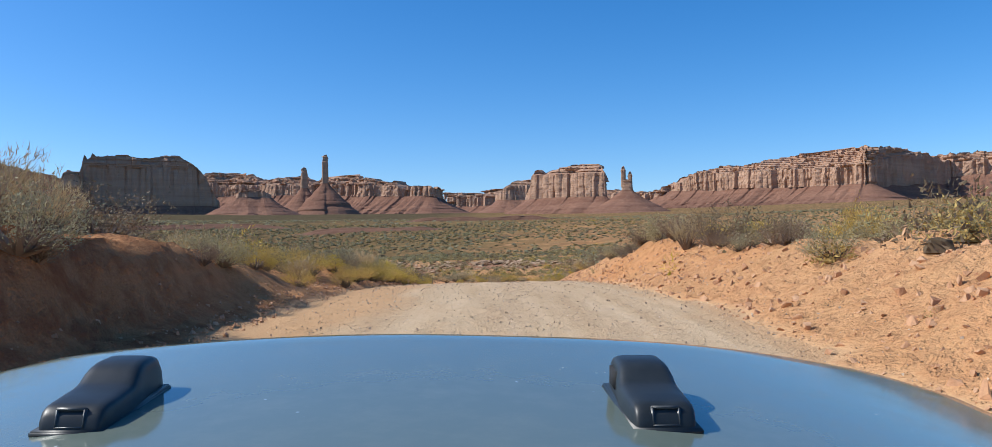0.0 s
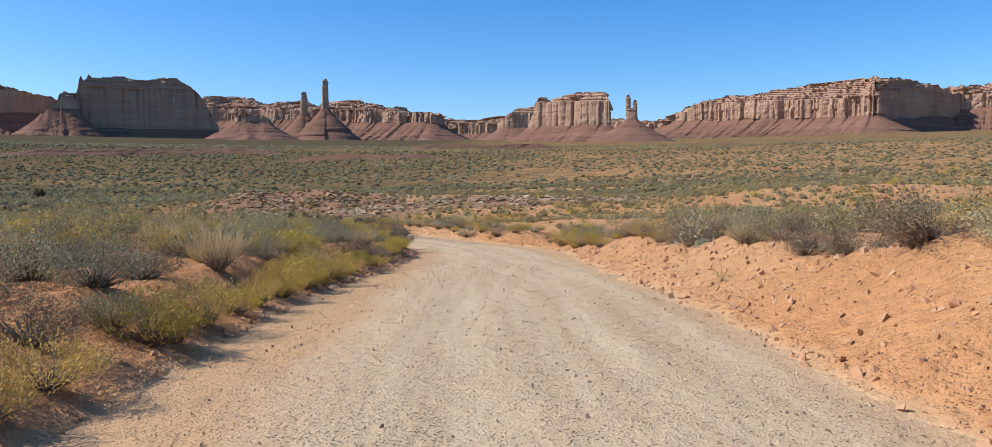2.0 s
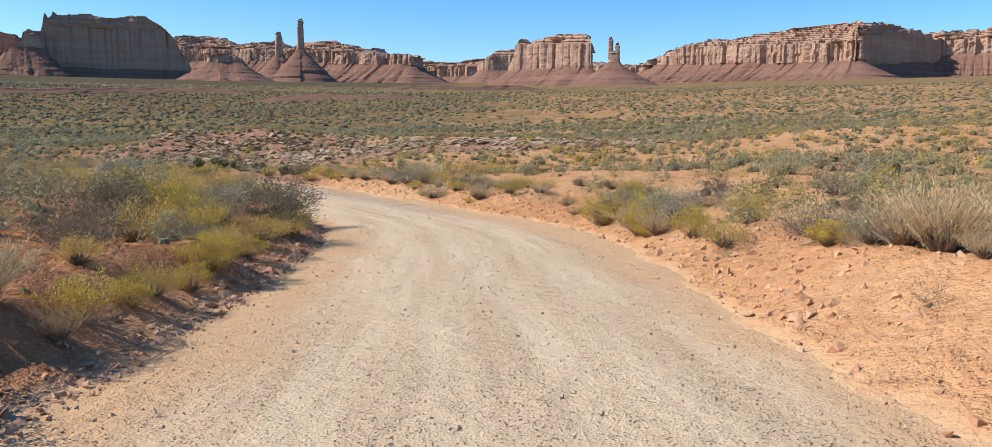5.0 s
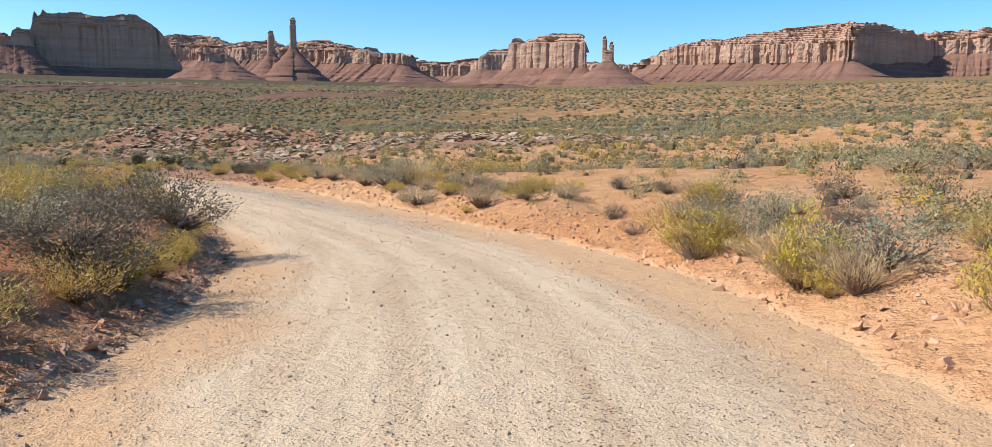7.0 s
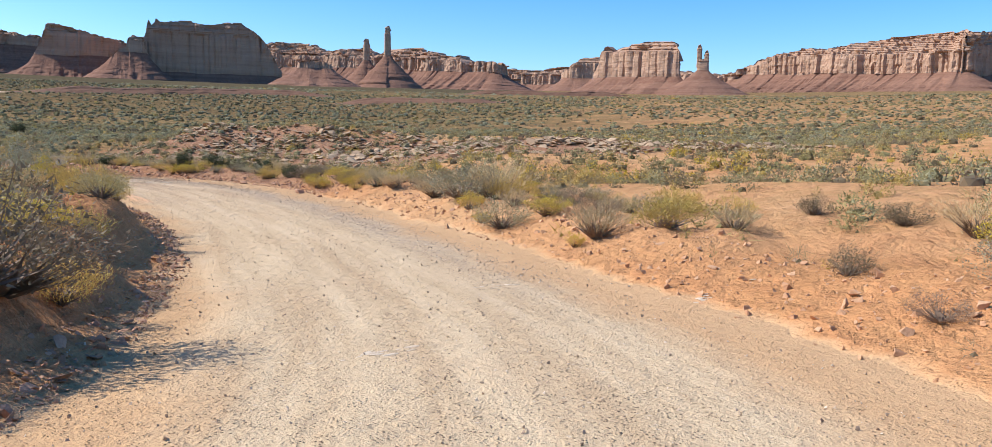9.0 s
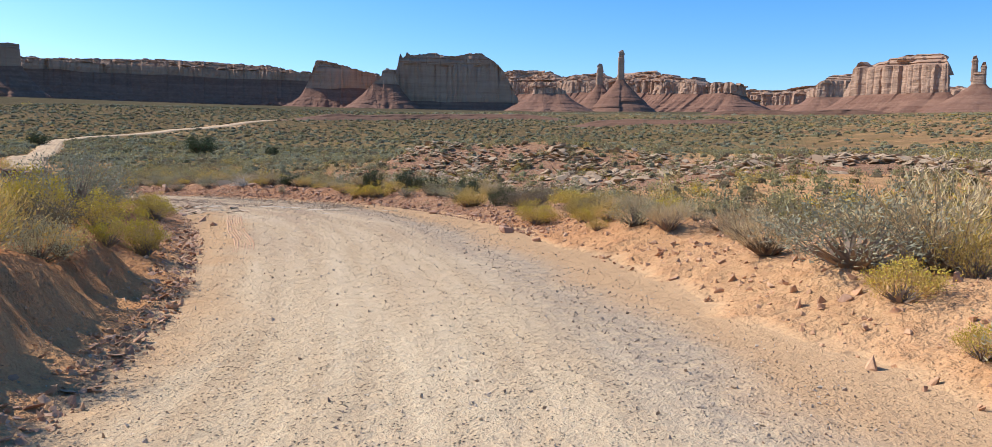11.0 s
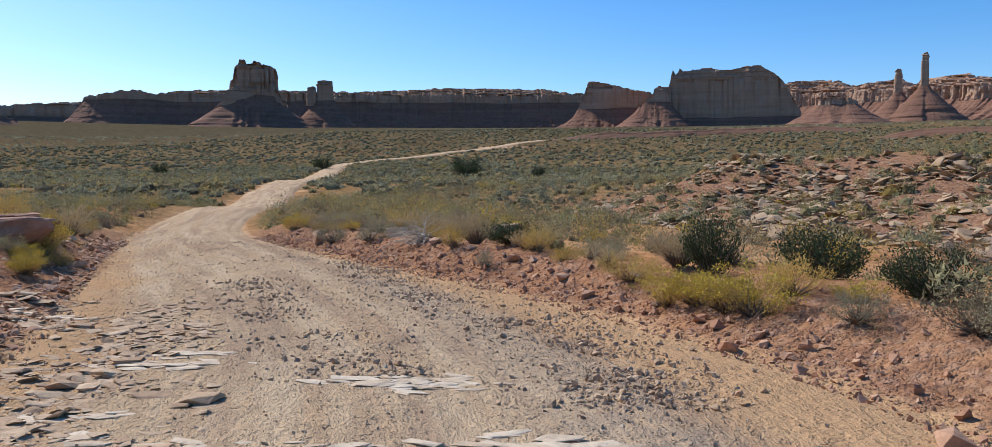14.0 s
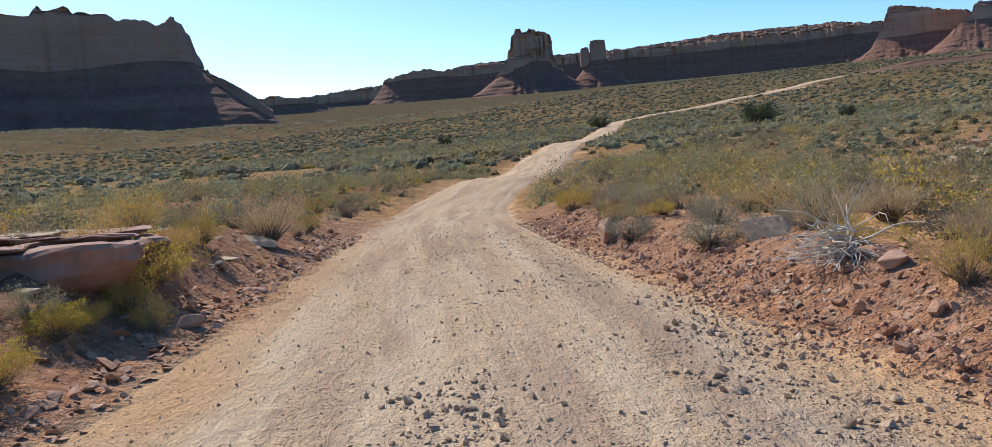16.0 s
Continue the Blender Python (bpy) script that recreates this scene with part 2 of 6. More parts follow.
M_GROUND, M_CLIFF, M_TALUS = make_ground(), make_cliff(), make_talus()
M_SLAB = make_rock("pale_sandstone_slab", (0.38, 0.26, 0.155), (0.54, 0.395, 0.25))
M_HILL = make_rock("weathered_tan_slab", (0.36, 0.235, 0.135), (0.52, 0.365, 0.22), 2.0)
M_STONE = make_rock("red_stone", (0.42, 0.215, 0.12), (0.56, 0.345, 0.215), 6)
M_SHALE = make_rock("dark_shale", (0.17, 0.085, 0.05), (0.23, 0.12, 0.068), 0.4)
M_STEM = make_plant("dry_twigs", (0.16, 0.11, 0.075), (0.27, 0.20, 0.14), None, False, 0.0)
M_SAGE = make_plant("sage_leaves", (0.31, 0.285, 0.175), (0.44, 0.40, 0.25), (0.36, 0.30, 0.14))
M_DARK = make_plant("blackbrush_leaves", (0.19, 0.15, 0.085), (0.29, 0.23, 0.13), (0.23, 0.155, 0.105))
M_RABBIT = make_plant("rabbitbrush_leaves", (0.46, 0.345, 0.085), (0.59, 0.43, 0.115), (0.55, 0.365, 0.105))
M_FLOWER = make_plant("yellow_flowers", (0.57, 0.42, 0.03), (0.65, 0.50, 0.07), (0.48, 0.36, 0.06))
M_DRY = make_plant("dry_grass", (0.55, 0.41, 0.21), (0.66, 0.52, 0.29), (0.50, 0.36, 0.18))
M_JUNIPER = make_plant("juniper_leaves", (0.045, 0.06, 0.025), (0.075, 0.09, 0.04))


def make_cover():
    m, nt, b = material("shrub_cover", 0.9, 0.1)
    cr = nt.nodes.new("ShaderNodeValToRGB")
    nt.links.new(attribute(nt, "tone"), cr.inputs[0])
    stops = [(0.0, (0.33, 0.31, 0.18)), (0.26, (0.33, 0.285, 0.115)), (0.48, (0.225, 0.17, 0.105)), (0.66, (0.44, 0.33, 0.135)), (0.88, (0.54, 0.375, 0.085)), (1.0, (0.56, 0.40, 0.05))]
    while len(cr.color_ramp.elements) < len(stops):
        cr.color_ramp.elements.new(0.5)
    for el, (pos, col) in zip(cr.color_ramp.elements, stops):
        el.position, el.color = pos, (*col, 1)
    v = nt.nodes.new("ShaderNodeHueSaturation")
    # inner mounds go darker: brown of twigs plus painted shade between the leaves
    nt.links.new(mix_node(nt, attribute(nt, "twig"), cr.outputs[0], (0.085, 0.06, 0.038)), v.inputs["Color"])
    nt.links.new(ramp(nt, nt.nodes.new("ShaderNodeNewGeometry").outputs["Random Per Island"], 0, 1, 0.7, 1.3), v.inputs["Value"])
    nt.links.new(v.outputs[0], b.inputs["Base Color"])
    tr = nt.nodes.new("ShaderNodeBsdfTranslucent")
    nt.links.new(v.outputs[0], tr.inputs[0])
    ms = nt.nodes.new("ShaderNodeMixShader")
    ms.inputs[0].default_value = 0.28
    nt.links.new(b.outputs[0], ms.inputs[1])
    nt.links.new(tr.outputs[0], ms.inputs[2])
    nt.links.new(ms.outputs[0], nt.nodes["Material Output"].inputs[0])
    return m


M_COVER = make_cover()


# ---- mesh helpers ----
def mesh_from(name, verts, faces, mats, smooth_shade=False, face_mat=None):
    me = bpy.data.meshes.new(name)
    me.from_pydata([tuple(v) for v in verts] if not isinstance(verts, np.ndarray) else verts.tolist(), [], faces if isinstance(faces, list) else faces.tolist())
    for mt in (mats if isinstance(mats, (list, tuple)) else [mats]):
        me.materials.append(mt)
    if face_mat is not None:
        me.polygons.foreach_set("material_index", np.asarray(face_mat, np.int32))
    if smooth_shade is not False:
        me.polygons.foreach_set("use_smooth", np.ones(len(me.polygons), bool) & smooth_shade)
    me.update()
    return me


def float_attribute(me, name, values):
    a = me.attributes.new(name, 'FLOAT', 'POINT')
    a.data.foreach_set("value", np.asarray(values, np.float32))


def child(name, me, parent, label="", m=None):
    ob = new(name, me)
    ob.parent = parent
    if m is not None:
        ob.matrix_basis = m
    return tagged(ob, label)


def empty(name, m=None):
    ob = new(name)
    ob.empty_display_size = 0.2
    if m is not None:
        ob.matrix_basis = m
    return ob


# ---- the road's line and the lie of the land ----
ROAD = np.array([
    (0.6, -40, -2.6), (0.5, -15, -1.35), (0.45, 0, -0.05), (0.3, 8, 0.66), (0.05, 15.6, 0.93), (-0.35, 22.6, 0.9), (-0.7, 29.3, 0.7),
    (-0.95, 35.3, 0.42), (-1.25, 41, 0.1), (-1.6, 46.6, -0.2), (-1.85, 50, -0.37), (-2.5, 55.5, -0.65), (-4.0, 60.8, -0.9),
    (-6.0, 65, -1.0), (-9.4, 71, -1.04), (-13.5, 76.6, -1.0), (-17.4, 81.1, -0.97), (-21.4, 84.5, -1.0), (-25.1, 86.7, -1.06),
    (-32, 89.8, -1.2), (-41, 93.6, -1.5), (-54, 100.2, -1.8), (-70, 112.5, -2.1), (-92, 128.5, -2.2), (-120, 151, -1.8), (-150, 176.5, -0.8),
    (-185, 206, 0.5), (-215, 232, 2.5), (-230, 256, 5), (-238, 285, 9), (-249, 315, 13.2), (-255, 344, 17.3), (-266, 395, 25)])


def catmull(nodes, step):
    out = []
    n = len(nodes)
    for i in range(n - 1):
        p0, p1, p2, p3 = nodes[max(i - 1, 0)], nodes[i], nodes[i + 1], nodes[min(i + 2, n - 1)]
        length = np.linalg.norm(p2[:2] - p1[:2])
        m1 = (p2 - p0) * length / max(np.linalg.norm(p2[:2] - p0[:2]), 1e-6)
        m2 = (p3 - p1) * length / max(np.linalg.norm(p3[:2] - p1[:2]), 1e-6)
        k = max(2, int(length / step))
        for u in np.arange(k) / k:
            out.append((2*u**3-3*u**2+1)*p1 + (u**3-2*u**2+u)*m1 + (-2*u**3+3*u**2)*p2 + (u**3-u**2)*m2)
    out.append(nodes[-1])
    return np.array(out)


LINE = catmull(ROAD, 0.8)
_seg = np.diff(LINE[:, :2], axis=0)
STATION = np.concatenate([[0], np.cumsum(np.linalg.norm(_seg, axis=1))])
STATION -= STATION[np.argmin(np.abs(LINE[:, 1]) + (np.abs(LINE[:, 0] - 0.45)))]

# banks beside the carriageway: station, left height, left run, right height, right run
BANK = np.array([(-40, 1.2, 1.3, 1.2, 2.2), (0, 1.35, 0.9, 1.25, 2.2), (9, 1.2, 0.9, 1.1, 2.1), (14, 0.65, 1.3, 1.05, 2.0), (19, 0.42, 1.4, 0.95, 1.8), (25, 0.5, 1.2, 0.9, 1.6), (31, 0.56, 1.1, 0.86, 1.6),
                 (42, 0.58, 1.0, 0.8, 1.5), (48, 0.6, 0.8, 0.5, 1.6), (57, 0.7, 0.7, 0.45, 1.6), (63, 0.75, 0.8, 0.45, 1.6), (69, 0.75, 0.8, 0.45, 1.6), (76, 0.6, 0.9, 0.4, 1.6), (82, 0.4, 1.2, 0.35, 1.5),
                 (88, 0.3, 1.2, 0.3, 1.5), (97, 0.35, 1.4, 0.42, 1.0), (103, 0.75, 2.0, 0.45, 1.0), (112, 0.9, 2.4, 0.45, 1.0), (118, 0.45, 1.8, 0.3, 1.2), (123, 0.3, 1.5, 0.2, 1.5), (450, 0.2, 2, 0.2, 2)])
# heights of the open land
LAND = np.array([(-8, 8, 1.9), (8, 8, 2.0), (-8, 30, 1.6), (-16, 40, 1.0), (9, 30, 1.75), (20, 45, 1.5), (-8, 50, 0.7), (-20, 55, 0.4), (6, 55, 0.35),
                 (14, 70, 0.4), (16, 76, 0.7), (5, 66, -0.2), (-11, 62, -0.2), (-25, 70, -0.4), (-8, 95, -1.0), (-18, 100, -1.6), (3, 85, -0.5),
                 (-6, 105, 0.0), (4, 133, 0.9), (-7, 127, 1.1), (-27, 115, -2.0), (-22, 122, -0.4), (-41, 134, 2.7), (-31, 137, 2.7), (-22, 138, 1.7), (-11, 136, 1.6), (-36, 122, -1.1), (-46, 144, 1.2), (-30, 150, 1.0), (42, 115, 2.7),
                 (-43, 118, -2.6), (-53, 128, -2.9), (-76, 117, -2.2), (-42, 83.5, 0.2), (-50, 86, -0.2), (-60, 80, -1.0), (-49, 135, -1.2)])


def trend(x, y):
    r = np.hypot(x, y)
    az = np.degrees(np.arctan2(x, y))
    right = smooth(az, -25, 25)
    lo, hi = 190 - 140 * right, 620 - 130 * right
    grade = 0.050 + 0.0075 * smooth(r, 700, 2600) - 0.010 * smooth(-az, 42, 62) * (1 - smooth(-az, 76, 84)) * (1 - smooth(r, 1800, 3200))
    return grade * r * smooth(r, lo, hi)


_LANDT = LAND[:, 2] - trend(LAND[:, 0], LAND[:, 1])


def open_land(x, y):
    num, den = 0.0, 1 / 90.0 ** 3
    for (px, py, _), h in zip(LAND, _LANDT):
        w = 1 / (np.hypot(x - px, y - py) ** 2 + 16) ** 1.5
        num, den = num + w * h, den + w
    r = np.hypot(x, y)
    z = trend(x, y) + num / den
    z = z + 0.35 * fbm(x / 22, y / 22, 0, 11, 3) * smooth(r, 5, 60) + 0.10 * fbm(x / 3.1, y / 3.1, 0, 5, 3)
    z = z + 1.8 * fbm(x / 90, y / 90, 0, 31, 3) * smooth(r, 140, 300)
    return z


_far = smooth(STATION, 125, 150)
LINE[:, 2] = LINE[:, 2] * (1 - _far) + open_land(LINE[:, 0], LINE[:, 1]) * _far


def to_road(x, y):
    """Signed distance to the road's middle (left negative), station along it and the road's height there."""
    x, y = np.asarray(x, float).ravel(), np.asarray(y, float).ravel()
    lat, st, zz = np.full(len(x), 1e3), np.zeros(len(x)), np.zeros(len(x))
    for a in range(0, len(x), 20000):
        b = slice(a, a + 20000)
        near = ((x[b][:, None] - LINE[None, ::4, 0]) ** 2 + (y[b][:, None] - LINE[None, ::4, 1]) ** 2)
        k = near.argmin(1) * 4
        best = np.full(len(k), 1e9)
        for d in range(-5, 5):
            j = np.clip(k + d, 0, len(_seg) - 1)
            ax, ay, sx, sy = LINE[j, 0], LINE[j, 1], _seg[j, 0], _seg[j, 1]
            u = np.clip(((x[b] - ax) * sx + (y[b] - ay) * sy) / (sx * sx + sy * sy), 0, 1)
            dx, dy = x[b] - ax - u * sx, y[b] - ay - u * sy
            dist = np.hypot(dx, dy)
            better = dist < best
            best = np.where(better, dist, best)
            side = np.sign(sx * dy - sy * dx)
            ll, ss, hh = lat[b], st[b], zz[b]
            ll[better] = (-side * dist)[better]
            ss[better] = (STATION[j] + u * (STATION[j + 1] - STATION[j]))[better]
            hh[better] = (LINE[j, 2] + u * (LINE[j + 1, 2] - LINE[j, 2]))[better]
            lat[b], st[b], zz[b] = ll, ss, hh
    return lat, st, zz


def half_width(st, side=1):
    """From the road's middle to its edge; side below 0 is the left."""
    right = np.interp(st, [-40, 8, 20, 34, 42, 49, 57, 66, 72, 84, 91, 97, 103, 112, 122, 450], [3.0, 2.9, 2.65, 2.7, 3.0, 3.5, 3.9, 3.9, 3.7, 4.0, 3.9, 3.4, 2.7, 2.5, 2.1, 2.4])
    left = np.interp(st, [-40, 10, 20, 28, 40, 46, 56, 63, 67, 75, 85, 92, 99, 108, 114, 122, 450], [4.1, 4.1, 3.95, 3.9, 3.6, 3.5, 3.6, 3.2, 2.8, 2.9, 3.5, 3.5, 3.1, 2.8, 2.4, 2.1, 2.4])
    return np.where(np.asarray(side) < 0, left, right)


def ground_height(x, y, full=False):
    x, y = np.asarray(x, float), np.asarray(y, float)
    shape = x.shape
    x, y = x.ravel(), y.ravel()
    lat, st, zr = to_road(x, y)
    hw = half_width(st, lat) + 0.25 * vnoise(st / 2.3, np.sign(lat) * 3.7, 0, 9) + 0.12 * vnoise(st / 0.6, np.sign(lat) * 5.1, 0, 10)
    left = lat < 0
    h = np.where(left, np.interp(st, BANK[:, 0], BANK[:, 1]), np.interp(st, BANK[:, 0], BANK[:, 3]))
    run = np.where(left, np.interp(st, BANK[:, 0], BANK[:, 2]), np.interp(st, BANK[:, 0], BANK[:, 4]))
    h = h * (1 + 0.35 * fbm(st / 4.5, np.sign(lat) * 9, 0, 21, 3))
    d = np.abs(lat) - hw
    land = open_land(x, y)
    u = np.clip(d / run, 0, 1)
    toe = 0.14 + 0.06 * vnoise(st / 3.0, 4.0, 0, 27)
    wall = 0.45 + 0.2 * vnoise(st / 2.2, 7.0, 0, 28)
    rise_l = np.minimum(h, toe) * np.clip(d / 0.4, 0, 1) + np.maximum(h - toe, 0) * smooth(d, wall, wall + 0.25 + 0.5 * run)
    shape_r = u ** 1.15
    bank = zr + np.where(left, rise_l, h * shape_r) + 0.16 * u * fbm(x / 0.9, y / 0.9, 0, 41, 3) + 0.12 * smooth(u, 0.05, 0.4) * (np.abs(fbm(st / 1.1, d / 0.9, 0, 43, 2)) - 0.25)
    crown = -0.03 * (lat / 3) ** 2 + (0.025 + 0.035 * smooth(st, 80, 95)) * fbm(lat / 0.5, st / 6, 0, 51, 2) + 0.02 * smooth(st, 80, 92) * fbm(lat / 0.6, st / 0.9, 0, 53, 2)
    blend = smooth(d - run - 0.6, 0.0, 7.0)
    z = np.where(d <= 0, zr + crown, bank * (1 - blend) + land * blend)
    road = 1 - smooth(d, -0.5, 0.5)
    z, road = z.reshape(shape), road.reshape(shape)
    return (z, road, lat.reshape(shape), st.reshape(shape)) if full else z


def axis(lo, hi, fine, far_lo, far_hi, growth):
    mid = list(np.arange(lo, hi + fine / 2, fine))
    up, step = [mid[-1]], fine
    while up[-1] < far_hi:
        step *= growth
        up.append(up[-1] + step)
    dn, step = [mid[0]], fine
    while dn[-1] > far_lo:
        step *= growth
        dn.append(dn[-1] - step)
    return np.array(dn[:0:-1] + mid + up[1:])


GRID = {}


def lie(x, y):
    """Height of the built ground sheet."""
    x, y = np.asarray(x, float), np.asarray(y, float)
    xs, ys, z = GRID["xs"], GRID["ys"], GRID["z"]
    i = np.clip(np.searchsorted(xs, x) - 1, 0, len(xs) - 2)
    j = np.clip(np.searchsorted(ys, y) - 1, 0, len(ys) - 2)
    u, v = (x - xs[i]) / (xs[i + 1] - xs[i]), (y - ys[j]) / (ys[j + 1] - ys[j])
    return z[j, i] * (1 - u) * (1 - v) + z[j, i + 1] * u * (1 - v) + z[j + 1, i] * (1 - u) * v + z[j + 1, i + 1] * u * v


def thick_cover(x, y):
    """Where the shrubs stand closest: the flat past the bend."""
    side = smooth(-x - 0.55 * (y - 90) * 0, 8, 40)
    return np.clip(smooth(y + 0.5 * (-x - 30) + 9 * fbm(x / 15, y / 15, 0, 63, 2), 92, 122) * side + 0.5 * smooth(y, 135, 190) * smooth(-x, -25, 40), 0, 1) * (1 - 0.85 * stony_ground(x, y))


def stony_ground(x, y):
    """The low stony hill inside the bend: a band round its back, bare of soil."""
    d = 1e3
    for (ax, ay), (bx, by) in (((-44, 132), (-31, 124)), ((-31, 124), (-15, 117)), ((-15, 117), (7, 125))):
        u = np.clip(((x - ax) * (bx - ax) + (y - ay) * (by - ay)) / ((bx - ax) ** 2 + (by - ay) ** 2), 0, 1)
        d = np.minimum(d, np.hypot(x - ax - u * (bx - ax), y - ay - u * (by - ay)))
    return smooth(d + 5 * fbm(x / 7, y / 7, 0, 65, 3), 15, 7)


def build_ground():
    xs = axis(-46, 13, 0.29, -4900, 4900, 1.08)
    ys = axis(-4, 104, 0.29, -1500, 4900, 1.08)
    gx, gy = np.meshgrid(xs, ys)
    z, road, lat, st = ground_height(gx, gy, True)
    nx, ny = len(xs), len(ys)
    idx = np.arange(nx * ny).reshape(ny, nx)
    faces = np.stack([idx[:-1, :-1], idx[:-1, 1:], idx[1:, 1:], idx[1:, :-1]], -1).reshape(-1, 4)
    verts = np.stack([gx.ravel(), gy.ravel(), z.ravel()], 1)
    me = bpy.data.meshes.new("ground")
    me.vertices.add(len(verts))
    me.vertices.foreach_set("co", verts.ravel())
    me.loops.add(len(faces) * 4)
    me.loops.foreach_set("vertex_index", faces.ravel())
    me.polygons.add(len(faces))
    me.polygons.foreach_set("loop_start", np.arange(len(faces)) * 4)
    me.polygons.foreach_set("use_smooth", np.ones(len(faces), bool))
    me.materials.append(M_GROUND)
    me.update()
    me.validate()
    GRID.update(xs=xs, ys=ys, z=z)
    float_attribute(me, "road", road.ravel())
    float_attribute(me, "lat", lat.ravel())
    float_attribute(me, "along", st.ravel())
    float_attribute(me, "far", (smooth(np.hypot(gx + 10, gy - 50), 90, 260) * (1 - 0.4 * smooth(gx, -30, 40) * (1 - smooth(gy, 300, 600)))).ravel())
    float_attribute(me, "remote", (smooth(np.hypot(gx, gy), 260, 650) * smooth(-gx, 20, 220)).ravel())
    float_attribute(me, "grass", thick_cover(gx, gy).ravel() * (1 - road.ravel()))
    edge = np.abs(lat) - half_width(st.ravel(), lat.ravel()).reshape(lat.shape)
    verge = smooth(edge, -0.5, 0.1) * (1 - smooth(edge, 1.4, 3.2)) * smooth(st, 78, 90) * (1 - smooth(st, 116, 124))
    float_attribute(me, "stony", np.maximum(stony_ground(gx, gy), 0.9 * verge).ravel())
    return tagged(new("ground", me), "red sandy desert plain with a graded gravel road", "ground", kind="structure")


ground = build_ground()


def build_far_road():
    """The road where it runs on over the plain, as a thin bed of gravel on the sheet."""
    keep = STATION > 117
    c, st = LINE[keep], STATION[keep]
    tan = np.gradient(c[:, :2], axis=0)
    nor = np.stack([tan[:, 1], -tan[:, 0]], 1) / np.linalg.norm(tan, axis=1)[:, None]
    cols = np.array([-1.25, -1.0, -0.5, 0, 0.5, 1.0, 1.25])
    hw = half_width(st, 1) * (1 + 0.15 * vnoise(st / 9, 0.5, 0, 77))
    v, lat, al = [], [], []
    for q in cols:
        e = c[:, :2] + nor * (q * hw)[:, None]
        up = -0.06 + 0.28 * smooth(st, 119, 150) if abs(q) < 1.2 else -0.35
        v.append(np.column_stack([e, lie(e[:, 0], e[:, 1]) + 0.04 + up]))
        lat.append(q * hw)
        al.append(st)
    n = len(c)
    f = [(k * n + i, (k + 1) * n + i, (k + 1) * n + i + 1, k * n + i + 1) for k in range(len(cols) - 1) for i in range(n - 1)]
    me = mesh_from("road", np.vstack(v), f, M_GROUND, True)
    float_attribute(me, "road", np.ones(n * len(cols)))
    float_attribute(me, "lat", np.concatenate(lat))
    float_attribute(me, "along", np.concatenate(al))
    float_attribute(me, "far", np.zeros(n * len(cols)))
    return tagged(new("road", me), "pale dirt road running on across the plain", "road", kind="structure")


build_far_road()


# ---- buttes and mesas ----
def bearing(az, d):
    return np.stack([-np.sin(np.radians(az)) * d, np.cos(np.radians(az)) * d], -1)


